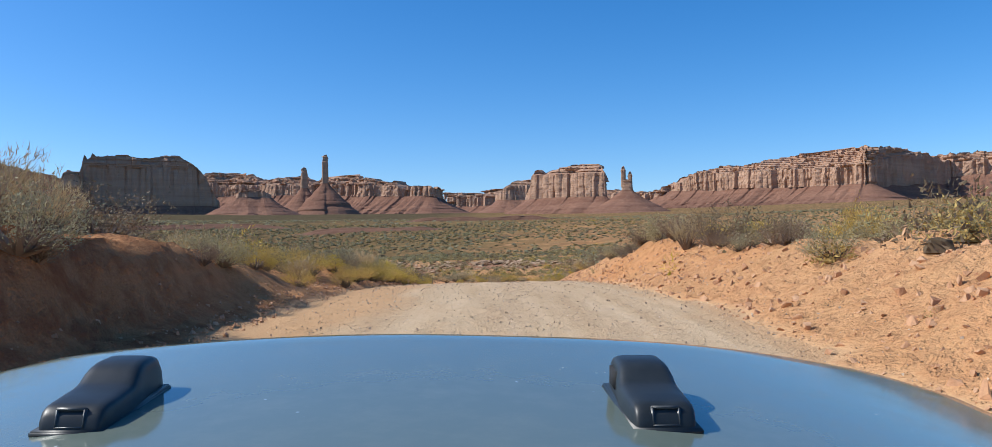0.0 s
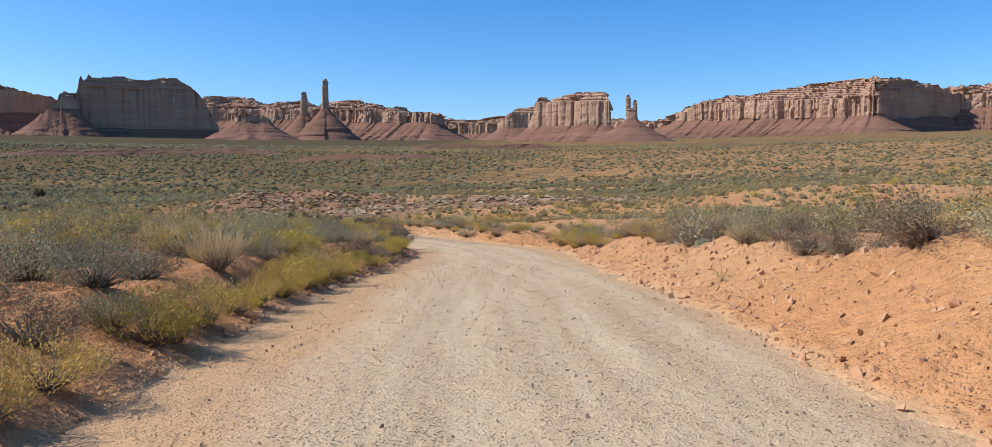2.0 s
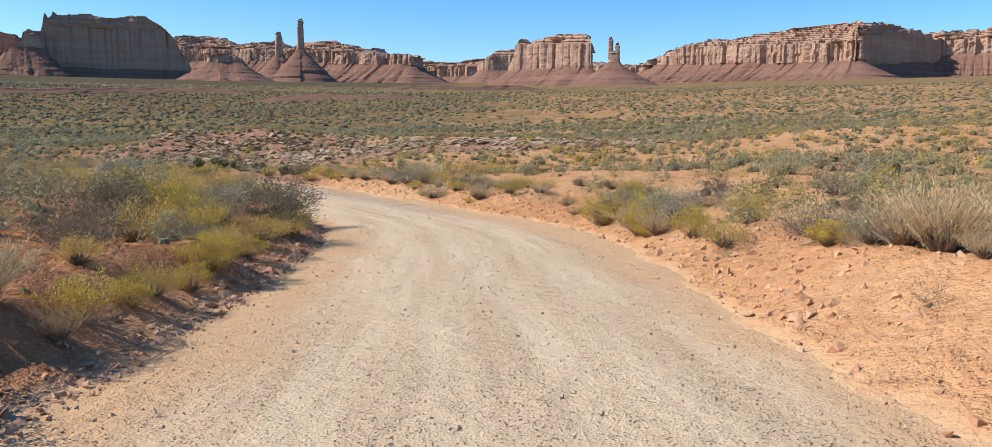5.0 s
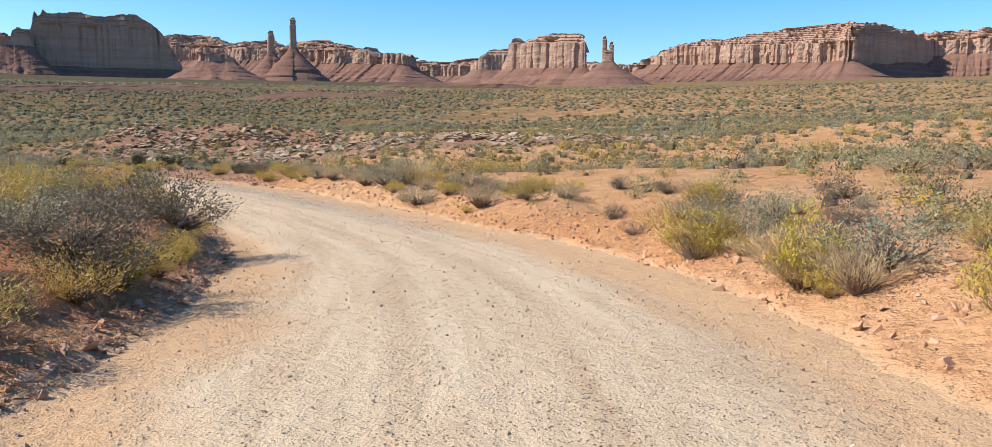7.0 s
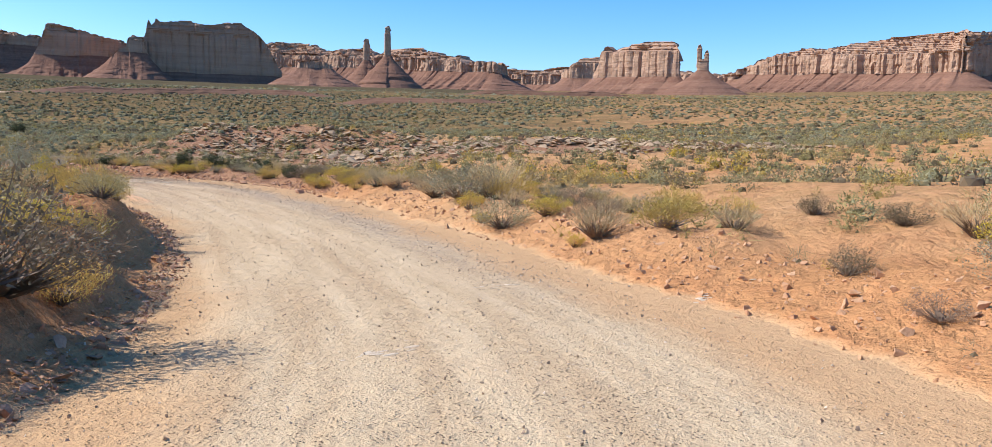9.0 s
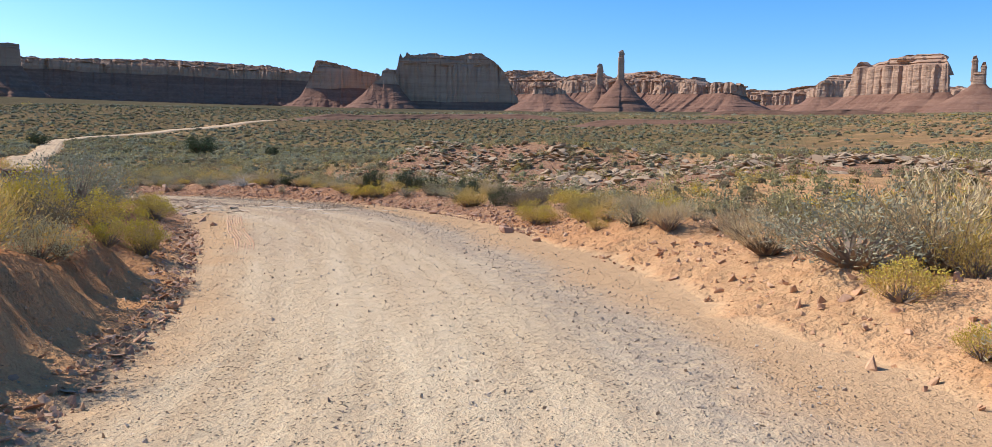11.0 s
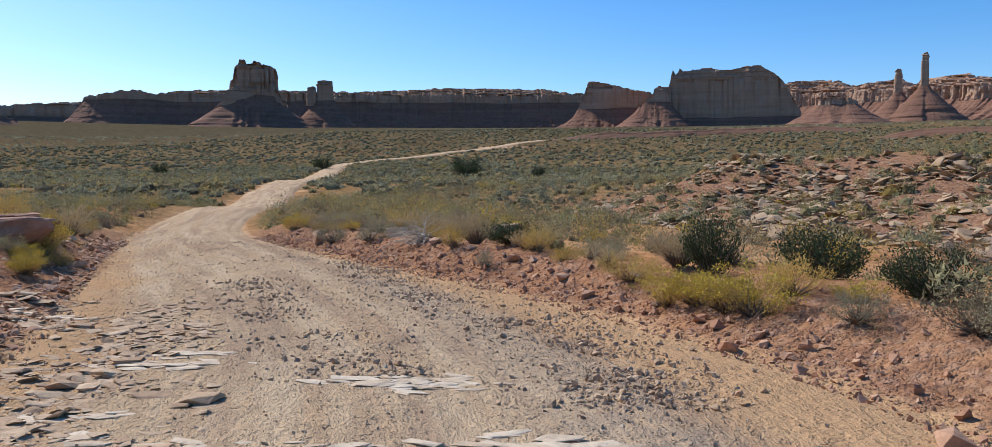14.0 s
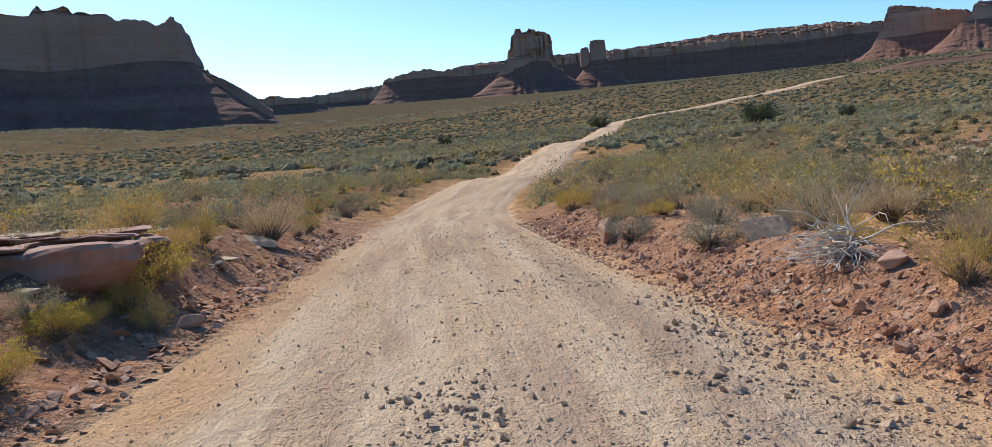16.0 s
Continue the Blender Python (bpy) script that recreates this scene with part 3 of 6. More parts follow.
def rock_mass(thing, dist, depth, crest, z_cliff, z_foot, run, seed, step=9.0, rough=1.0, ledge=0.0, skew=0.0, names=("cliff", "talus"), fold=42.0):
    """A cliff with its scree apron. crest: bearing in degrees and height of the skyline; ledge: how far its upper beds step back;
    skew: how much farther its left end lies than its middle; fold: how broad the apron's ribs are."""
    crest = np.array(sorted(crest), float)
    rnd = np.random.default_rng(seed)
    a0, a1 = crest[0, 0], crest[-1, 0]
    ac, wa, dc = (a0 + a1) / 2, (a1 - a0) / 2, dist + depth / 2
    th = np.linspace(0, 2 * np.pi, 6000)
    pw = 0.45
    az = ac + wa * np.sign(np.cos(th)) * np.abs(np.cos(th)) ** pw
    dd = dc - depth / 2 * np.sign(np.sin(th)) * np.abs(np.sin(th)) ** pw
    dd = dd + skew * (az - ac) / wa
    p = bearing(az, dd)
    s = np.concatenate([[0], np.cumsum(np.linalg.norm(np.diff(p, axis=0), axis=1))])
    n = int(max(64, s[-1] / step))
    want = np.linspace(0, s[-1], n, endpoint=False)
    p = np.stack([np.interp(want, s, p[:, 0]), np.interp(want, s, p[:, 1])], 1)
    az = np.interp(want, s, az)
    centre = bearing(np.array([ac]), dc)[0]
    tan = np.roll(p, -1, 0) - np.roll(p, 1, 0)
    nor = np.stack([tan[:, 1], -tan[:, 0]], 1)
    nor /= np.linalg.norm(nor, axis=1)[:, None] + 1e-9
    if (nor * (p - centre)).sum() < 0:
        nor = -nor
    x, y = p[:, 0], p[:, 1]
    small = min(1.0, depth / 60.0)
    fw = 26 * min(1.7, max(0.6, dist / 2600))
    lift = 1 + skew * (az - ac) / wa / dist
    end = 1 - smooth(np.abs(az - ac) / wa, 0.7, 0.98)
    top = np.interp(az, crest[:, 0], crest[:, 1]) * lift + 2.4 * rough * vnoise(x / 14, y / 14, 0, seed + 3) + 5 * rough * small * np.maximum(vnoise(x / 37, y / 37, 0, seed + 4), 0) ** 2 + 4.5 * rough * small * np.round(1.5 * vnoise(x / 24, y / 24, 0, seed + 13))
    zc = np.minimum(z_cliff * lift + 6 * small * vnoise(x / 90, y / 90, 0, seed), top - 3)
    big = (20 * rough * fbm(x / 130, y / 130, 0, seed + 1, 3) + 8 * rough * np.round(1.5 * vnoise(x / 55, y / 55, 0, seed + 2))) * small
    beds = 3 + int(7 * ledge)
    wl = 0.72 - 0.3 * min(ledge, 1)
    total = ledge * 150 * end + 7 * small
    profile = [(w, 4 * w * small, -1) for w in np.linspace(0, wl, 9)]
    inset = 4 * wl * small
    for k in range(beds):
        w0, w1 = wl + (1 - wl) * k / beds, wl + (1 - wl) * (k + 1) / beds
        inset = inset + total / beds * rnd.uniform(0.5, 1.5)
        profile += [(w0 + 0.42 * (w1 - w0), inset, k), (w0 + 0.6 * (w1 - w0), inset + 1.5 * small, k), (w0 + 0.75 * (w1 - w0), inset - 1.5 * small, k), (w1, inset, k)]
    zmax = crest[:, 1].max() * lift
    rings_c, rings_t = [], []
    colw = (9 + 0.004 * dist) * (1 if depth > 60 else 0.6)

    def jointed(width, z, band, seed2):
        """Upright blocks between joints: how far each stands out, and the notches between them."""
        q = want / width + 0.9 * vnoise(want / (2.7 * width), 0.5, 0, seed2)
        k = np.floor(q).astype(np.int64)
        zi = np.floor(z / band + 3 * _hash(k, 1, 7, seed2)).astype(np.int64)
        return _hash(k, zi, 3, seed2) - 0.5, smooth(np.abs(q - k - 0.5), 0.3, 0.5)
    for w, ins, bed in profile:
        z = np.minimum(zc + w * (zmax - zc), top)
        if bed < 0:
            out1, gap1 = jointed(colw * 2.6, z, 300, seed + 5)
            out2, gap2 = jointed(colw, z, 60, seed + 6)
            face = rough * small * (0.3 * fw * fbm(x / 110, y / 110, z / 300, seed + 7, 2) + colw * np.clip(0.55 + 0.9 * vnoise(x / 140, y / 140, z / 90, seed + 11), 0.05, 1.2) * (0.8 * out1 - 0.3 * gap1 + 0.42 * out2 - 0.28 * gap2)) + 2.6 * rough * small * vnoise(x / 8, y / 8, z / 9, seed + 9)
        else:
            face = (0.25 + 0.75 * end) * (9 + 16 * min(ledge, 1)) * rough * fbm(x / 60, y / 60, bed * 3.1, seed + 60, 3) + 3.5 * rough * vnoise(x / 12, y / 12, bed * 5.3, seed + 70) + 7 * rough * small * np.round(1.7 * vnoise(x / 40, y / 40, bed * 2.3, seed + 72))
        rings_c.append(np.column_stack([p + nor * (big + face - ins)[:, None], z]))
    for v in np.linspace(0, 1, 25):
        z = z_foot * lift - 12 + v * (zc - z_foot * lift + 12)
        ridge = (1 - v) * 0.42 * run * (np.abs(fbm(x / fold, y / fold, z / 400, seed + 15, 3)) - 0.3)
        shelf = 0.035 * run * (0.5 - (v * 5.5 + 0.4 * vnoise(x / 60, y / 60, 0, seed + 19)) % 1.0) * (1 - v)
        grit = (1.5 + 0.05 * run) * fbm(x / 17, y / 17, z / 11, seed + 17, 2) * (1.15 - v)
        rings_t.append(np.column_stack([p + nor * (big * v + run * (1 - v) ** 1.25 + ridge + shelf + grit + 3 * small)[:, None], z]))
    mid = rings_c[-1]
    spine = bearing(az, dc + skew * (az - ac) / wa)
    for q in (0.75, 0.4, 0.0):
        ring = mid.copy()
        ring[:, :2] = spine + (mid[:, :2] - spine) * q
        ring[:, 2] = np.interp(az, crest[:, 0], crest[:, 1]) * lift
        rings_c.append(ring)
    for nm, rings, mt in ((names[0], rings_c, M_CLIFF), (names[1], rings_t, M_TALUS)):
        if not nm:
            continue
        f = []
        for r in range(len(rings) - 1):
            i = r * n + np.arange(n)
            j = r * n + (np.arange(n) + 1) % n
            f.append(np.stack([i, j, j + n, i + n], 1))
        child(nm, mesh_from(nm, np.vstack(rings), np.vstack(f), mt), thing)


def formation(name, label, at, category):
    ob = empty(name, pose(0, 0, 0))
    return tagged(ob, label, category)


t = formation("butte", "long flat-topped sandstone butte with its face in shade", 0, "butte")
rock_mass(t, 3270, 260, [(31.3, 215), (30.7, 262), (30.25, 305), (30.1, 330), (29.95, 346), (29.2, 346), (29.05, 395), (28.96, 410), (28.82, 388), (28.6, 400), (28.53, 412), (28.35, 400), (27.6, 410),
                         (26.5, 408), (25.2, 402), (24.6, 409), (23.5, 417), (22.7, 393), (22.0, 368), (21.6, 335), (21.15, 285), (20.8, 235)], 222, 188, 50, 1, 5, 0.8)
rock_mass(t, 3215, 40, [(31.25, 262), (30.7, 292), (30.35, 296), (30.2, 330), (29.95, 338), (29.3, 338), (29.2, 300), (29.0, 270)], 282, 190, 105, 31, 4, 0.7, names=("stub_tower", "stepped_talus"))
t = formation("butte", "slender sandstone spire on a red scree cone", 0, "rock spire")
rock_mass(t, 3480, 34, [(13.97, 450), (13.8, 456), (13.6, 461), (13.45, 440)], 335, 196, 165, 2, 3.5, 0.6)
t = formation("butte", "short sandstone spire on a red scree ridge", 0, "rock spire")
rock_mass(t, 3500, 34, [(15.38, 395), (15.2, 405), (15.0, 403), (14.88, 370)], 318, 196, 140, 3, 3.5, 0.6)
t = formation("butte", "broad sandstone butte with fluted lower cliff and layered cap", 0, "butte")
rock_mass(t, 1960, 150, [(-0.7, 150), (-0.9, 182), (-1.1, 214), (-1.25, 217), (-1.5, 204), (-2.1, 208), (-2.6, 220), (-3.4, 230), (-4.3, 233), (-5.4, 233), (-5.9, 224), (-6.3, 213),
                         (-6.55, 190)], 150, 108, 90, 4, 3.5, 0.6, 0.12, 70)
t = formation("butte", "low block of cliffs beside the broad butte", 0, "butte")
rock_mass(t, 2500, 200, [(1.5, 205), (0.9, 226), (0.2, 248), (-0.9, 252), (-2.1, 250)], 185, 140, 110, 5, 6, 0.7, 0.2)
t = formation("butte", "twin-pronged rock spire on a red scree cone", 0, "rock spire")
rock_mass(t, 1850, 24, [(-7.42, 176), (-7.8, 178), (-8.2, 172)], 154, 104, 96, 6, 4, 0.3)
rock_mass(t, 1852, 16, [(-7.36, 196), (-7.45, 207), (-7.62, 209), (-7.74, 198)], 160, 150, 4, 7, 2, 0.3, names=("tall_prong", ""))
rock_mass(t, 1852, 14, [(-7.84, 184), (-7.95, 195), (-8.1, 196), (-8.2, 184)], 158, 150, 4, 8, 2, 0.25, names=("short_prong", ""))
t = formation("mesa", "long layered sandstone mesa lit by the sun", 0, "mesa")
rock_mass(t, 4050, 420, [(-9.6, 310), (-10.4, 345), (-11.4, 366), (-12.2, 392), (-13.1, 416), (-13.7, 436), (-15.8, 437), (-17.2, 466), (-19.2, 478), (-20.7, 500),
                         (-21.3, 507), (-23.4, 500), (-24.1, 480)], 318, 215, 230, 9, 5, 1.3, 0.9, 330)
t = formation("mesa", "far layered mesa rising past a shaded recess", 0, "mesa")
rock_mass(t, 4560, 380, [(-25.5, 500), (-27.0, 486), (-28.5, 492), (-30.0, 495), (-34, 512), (-40, 525)], 370, 250, 240, 10, 7, 1.5, 0.9)
t = formation("mesa", "shaded flank of the layered mesa", 0, "mesa")
rock_mass(t, 4130, 260, [(-23.2, 498), (-24.2, 495), (-25.3, 488), (-26.1, 470), (-26.8, 448), (-27.6, 425), (-28.4, 395)], 305, 232, 120, 30, 9, 1.0, 0.15, -420)
t = formation("mesa", "broken line of sandstone cliffs along the skyline", 0, "mesa")
rock_mass(t, 4300, 350, [(22.4, 455), (20.7, 473), (19.5, 463), (18.7, 432), (17.9, 424), (17.0, 448), (15.9, 463), (15.3, 430), (14.3, 428), (13.4, 453), (12.5, 474),
                         (11.8, 448), (10.1, 428), (9.0, 424), (8.3, 392), (7.0, 401), (5.6, 394)], 345, 248, 190, 12, 5, 1.3, 0.9, 450)
t = formation("mesa", "low pale cliffs closing off the valley", 0, "mesa")
rock_mass(t, 4650, 300, [(6.0, 400), (4.9, 394), (2.9, 388), (1.0, 420), (-2, 420), (-8, 375), (-10.5, 372)], 310, 262, 150, 13, 9, 1.3, 0.8, 330)
t = formation("butte", "low dark red mound with a level cap", 0, "mound")
rock_mass(t, 2600, 90, [(19.7, 217), (19.3, 224), (18.9, 231), (18.0, 227), (17.4, 214)], 205, 148, 120, 14, 6, 0.4)
t = formation("butte", "ragged-topped sandstone tower with a long sloping back", 0, "butte")
rock_mass(t, 3550, 240, [(36.0, 235), (35.5, 290), (35.0, 345), (34.85, 375), (34.75, 403), (34.15, 399), (33.5, 390), (31.3, 362), (30.3, 350)], 288, 208, 95, 15, 6, 0.8)
t = formation("mesa", "long shaded mesa closing the valley", 0, "mesa")
rock_mass(t, 4400, 400, [(66, 385), (63.3, 397), (62.0, 421), (59.6, 432), (55.7, 455), (54.5, 444), (52.6, 446), (50.7, 444), (48.6, 461), (44.5, 481), (42.4, 481),
                         (40.2, 479), (38.0, 471), (36.2, 445), (34.7, 433), (32.9, 460), (31.2, 446), (30.0, 430)], 388, 236, 125, 16, 7, 1.2, 0.9, fold=150.0)
t = formation("butte", "massive knobbly butte like a clenched mitten", 0, "butte")
rock_mass(t, 3000, 80, [(59.05, 290), (59.0, 325), (58.75, 342), (58.68, 374), (58.58, 386), (58.4, 388), (58.36, 405), (57.98, 404), (57.93, 387), (57.52, 390), (57.42, 400), (57.02, 398),
                        (56.9, 388), (56.3, 386), (56.05, 376), (55.92, 350), (55.86, 300)], 280, 166, 150, 17, 4, 1.15)
rock_mass(t, 2990, 90, [(59.75, 238), (59.4, 262), (59.15, 296), (58.9, 306), (57.4, 310), (56.0, 301), (55.75, 276), (55.3, 248)], 240, 170, 60, 24, 4, 0.7, names=("shoulder", ""))
t = formation("butte", "small square-topped tower on a scree cone", 0, "rock spire")
rock_mass(t, 3050, 46, [(53.42, 342), (52.9, 347), (52.28, 344)], 272, 168, 112, 18, 4, 0.4)
rock_mass(t, 3052, 26, [(54.02, 318), (53.6, 324), (53.4, 320)], 254, 200, 4, 19, 4, 0.3, names=("side_block", ""))
t = formation("mesa", "stepped shaded mesa with a notched rim", 0, "mesa")
rock_mass(t, 3700, 350, [(68.2, 260), (67.95, 322), (67.3, 331), (65.2, 357), (64.6, 349), (63.8, 338), (61.7, 362), (59.2, 369), (56.5, 368)], 315, 203, 100, 20, 7, 0.9, 0.3, fold=110.0)
t = formation("mesa", "pale far mesa at the valley mouth", 0, "mesa")
rock_mass(t, 4700, 150, [(76, 330), (74.6, 334), (72.1, 350), (69.9, 370), (67.5, 384)], 300, 262, 120, 21, 12, 1.0, 0.2)
t = formation("butte", "huge shaded butte with a notched crest and scree slope", 0, "butte")
rock_mass(t, 985, 120, [(101, 190), (93, 182), (87.4, 172), (86.0, 170), (85.6, 171), (85.35, 180), (85.15, 179), (84.9, 170), (84.0, 173), (83.7, 175.5), (83.45, 165), (83.0, 170), (81.4, 170), (81.1, 164),
                         (80.1, 161), (79.1, 164.5), (78.9, 159), (77.95, 161), (77.75, 166), (77.45, 165), (77.3, 153), (77.2, 141), (76.9, 130), (76.8, 117)], 113, 44, 100, 22, 4, 0.45)
rock_mass(t, 1010, 60, [(78.4, 116), (76.8, 115), (76.1, 106), (75.5, 99), (74.8, 91), (74.0, 82), (73.2, 72), (72.4, 58)], 52, 44, 22, 35, 4, 0.35, names=("shoulder", "side_talus"))
# unseen bulk behind the crest, added to throw shade on the right-hand slope
rock_mass(t, 1090, 300, [(102, 175), (93, 168), (84, 158), (78.6, 146), (78.1, 132)], 118, 42, 110, 23, 9, 0.5, names=("rear_cliff", "rear_talus"))
t = formation("mesa", "low dark tableland beyond the huge butte", 0, "mesa")
rock_mass(t, 2600, 200, [(84, 200), (78, 195), (75.6, 191), (74.6, 192), (73.4, 185), (72.4, 172), (71.3, 154)], 165, 118, 90, 33, 8, 0.7)


# ---- low scarps of dark shale on the plain ----
def scarp(path, height, seed):
    """A low ragged bank of shale, steep in front, dying out at both ends."""
    path = catmull(np.array([(a, b, 0.0) for a, b in path]), 4.0)[:, :2]
    tan = np.gradient(path, axis=0)
    nor = np.stack([-tan[:, 1], tan[:, 0]], 1) / np.linalg.norm(tan, axis=1)[:, None]
    nor *= np.sign((nor * (path - (-20, 60))).sum(1))[:, None]
    u = np.linspace(0, 1, len(path))
    h = height * smooth(np.minimum(u, 1 - u), 0, 0.2) * (0.75 + 0.5 * fbm(path[:, 0] / 25, path[:, 1] / 25, 0, seed, 3))
    rows = []
    for off, up in ((-3, -0.3), (0, 0.1), (2, 0.45), (3.5, 0.62), (5, 0.95), (7, 1.0), (10, 0.8), (15, -0.4)):
        q = path + nor * (off + 2.5 * fbm(path[:, 0] / 9, path[:, 1] / 9, up, seed + 3, 2))[:, None]
        rows.append(np.column_stack([q, lie(q[:, 0], q[:, 1]) + h * up - (0.4 if up < 0.05 else 0)]))
    n = len(path)
    f = np.vstack([np.stack([r * n + np.arange(n - 1), r * n + np.arange(1, n), (r + 1) * n + np.arange(1, n), (r + 1) * n + np.arange(n - 1)], 1) for r in range(len(rows) - 1)])
    me = mesh_from("scarp", np.vstack(rows), f, [M_SHALE, M_GROUND], False, np.repeat([0, 0, 0, 0, 0, 1, 1], n - 1))
    for name, value in (("road", 0.0), ("lat", 99.0), ("along", 0.0), ("far", 1.0), ("grass", 0.6), ("stony", 0.0)):
        float_attribute(me, name, np.full(n * len(rows), value))
    return tagged(new("scarp", me), "low dark red scarp crossing the shrubby plain", "scarp", "low scarps")


scarp([(-264, 396), (-247, 417), (-215, 450), (-180, 480), (-135, 492)], 3.0, 301)
scarp([(-122, 430), (-95, 441), (-63, 443), (-40, 452)], 2.6, 303)
scarp([(-85, 573), (-30, 590), (35, 613)], 3.2, 304)


# ---- shrubs ----
def tube(path, r0, r1, sides=3):
    """A tapering stem: verts and faces."""
    path = np.asarray(path)
    n = len(path)
    v, f = [], []
    for i, q in enumerate(path):
        d = path[min(i + 1, n - 1)] - path[max(i - 1, 0)]
        d = d / (np.linalg.norm(d) + 1e-9)
        a = np.cross(d, (0.3, 0.9, 0.31))
        a /= np.linalg.norm(a) + 1e-9
        b = np.cross(d, a)
        r = r0 + (r1 - r0) * i / (n - 1)
        for k in range(sides):
            w = 2 * math.pi * k / sides
            v.append(q + r * (a * math.cos(w) + b * math.sin(w)))
    for i in range(n - 1):
        for k in range(sides):
            k2 = (k + 1) % sides
            f.append((i * sides + k, i * sides + k2, (i + 1) * sides + k2, (i + 1) * sides + k))
    return v, f


def blades(pos, direc, length, width, rng, outward=None):
    """Pointed leaves: one triangle each, turned at random or with their faces outwards."""
    n = len(pos)
    side = np.cross(direc, rng.normal(size=(n, 3)) if outward is None else outward + rng.normal(0, 0.35, (n, 3)))
    side /= np.linalg.norm(side, axis=1)[:, None] + 1e-9
    tip = pos + direc * length[:, None]
    v = np.empty((n, 3, 3))
    v[:, 0], v[:, 1], v[:, 2] = pos - side * width[:, None] / 2, pos + side * width[:, None] / 2, tip
    return v.reshape(-1, 3), np.arange(n * 3).reshape(-1, 3)


# branches, widest lean, leaves a branch, leaf length, leaf width, spread of leaf directions, bare part, stem radius
KINDS = {
    "sage": (46, 80, 56, 0.042, 0.0165, 0.8, 0.28, 0.0045),
    "rabbit": (48, 72, 50, 0.055, 0.0145, 0.45, 0.30, 0.0035),
    "dark": (48, 82, 50, 0.038, 0.019, 0.95, 0.2, 0.005),
    "dry": (64, 64, 34, 0.10, 0.0075, 0.38, 0.12, 0.003),
    "juniper": (60, 75, 80, 0.05, 0.021, 0.8, 0.12, 0.010),
}
LEAF = {"sage": M_SAGE, "rabbit": M_RABBIT, "dark": M_DARK, "dry": M_DRY, "juniper": M_JUNIPER}


def shrub_meshes(kind, seed, flowers=False):
    """One plant, a metre high and about 1.3 m across."""
    rng = np.random.default_rng(seed)
    nb, lean, nl, ll, lw, spread, bare, sr = KINDS[kind]
    sv, sf, pos, direc, tips = [np.array(c) for c in ((0.05, 0, -0.05), (-0.025, 0.043, -0.05), (-0.025, -0.043, -0.05))], [], [], [], []
    lobes = rng.uniform(0.6, 1.0, 7)
    for i in range(nb):
        az = rng.uniform(0, 2 * math.pi)
        pol = math.radians(lean) * math.sqrt(rng.uniform(0.0, 1.0))
        lobe = np.interp(az, np.linspace(0, 2 * math.pi, 8), np.append(lobes, lobes[0]))
        reach = lobe * rng.uniform(0.72, 1.06)
        d = np.array([math.sin(pol) * math.cos(az), math.sin(pol) * math.sin(az), math.cos(pol)])
        end = np.array([d[0] * 0.78 * reach, d[1] * 0.78 * reach, max(0.16, (0.25 + 0.75 * math.cos(pol)) * reach)])
        start = np.array([rng.normal(0, 0.05), rng.normal(0, 0.05), -0.06])
        mid = start * 0.45 + end * 0.55 + np.array([d[0] * 0.05, d[1] * 0.05, -0.06 if kind != "dry" else 0.05])
        us = np.linspace(0, 1, 3)[:, None]
        path = (1 - us) ** 2 * start + 2 * us * (1 - us) * mid + us ** 2 * end
        path[1:] += rng.normal(0, 0.012, (2, 3))
        v, f = tube(path, sr, sr * 0.35)
        # all branches spring from one root crown
        sf += [tuple(a if a < 3 else a - 3 + len(sv) for a in q) for q in f]
        sv += v[3:]
        u = bare + (1 - bare) * np.sqrt(rng.uniform(0, 1, nl))
        u = u[:, None]
        q = (1 - u) ** 2 * start + 2 * u * (1 - u) * mid + u ** 2 * end
        t = 2 * (1 - u) * (mid - start) + 2 * u * (end - mid)
        t /= np.linalg.norm(t, axis=1)[:, None]
        pos.append(q + rng.normal(0, 0.06 if kind != "dry" else 0.025, (nl, 3)))
        dd = t + rng.normal(0, spread, (nl, 3)) + np.array([0, 0, 0.25])
        direc.append(dd / np.linalg.norm(dd, axis=1)[:, None])
        tips.append(end)
    pos, direc = np.vstack(pos), np.vstack(direc)
    n = len(pos)
    v, f = blades(pos, direc, ll * rng.uniform(0.6, 1.3, n), lw * rng.uniform(0.7, 1.3, n), rng)
    v[:, 2] = np.maximum(v[:, 2], -0.02)
    out = [mesh_from("branchwork", np.array(sv), sf, M_STEM), mesh_from("foliage", v, f, LEAF[kind])]
    if flowers:
        tips = np.array(tips)
        tips = tips[tips[:, 2] > 0.3]
        c = np.repeat(tips, 22, 0) + rng.normal(0, 0.065, (len(tips) * 22, 3)) * (1, 1, 0.6)
        dd = rng.normal(0, 1, c.shape) + (0, 0, 0.8)
        dd /= np.linalg.norm(dd, axis=1)[:, None]
        v, f = blades(c, dd, rng.uniform(0.025, 0.05, len(c)), rng.uniform(0.018, 0.03, len(c)), rng)
        out.append(mesh_from("blossom", v, f, M_FLOWER))
    return out


SHRUB_TAGS = {
    "sage": ("sagebrush", "grey-green sagebrush with fine soft leaves", "shrub"),
    "rabbit": ("rabbitbrush", "yellow-green rabbitbrush going to seed", "shrub"),
    "flower": ("rabbitbrush", "rabbitbrush in bright yellow flower", "shrub"),
    "dark": ("blackbrush", "dark twiggy blackbrush with sparse leaves", "shrub"),
    "dry": ("dry_bush", "straw-coloured dry bush with thin upright stalks", "shrub"),
    "juniper": ("juniper", "small dark green juniper bush", "shrub"),
}
MASTERS = {}
for kind in SHRUB_TAGS:
    MASTERS[kind] = [shrub_meshes("rabbit" if kind == "flower" else kind, 100 + 7 * i + len(MASTERS) * 31, kind == "flower") for i in range(3 if kind != "juniper" else 1)]
TAKEN = []


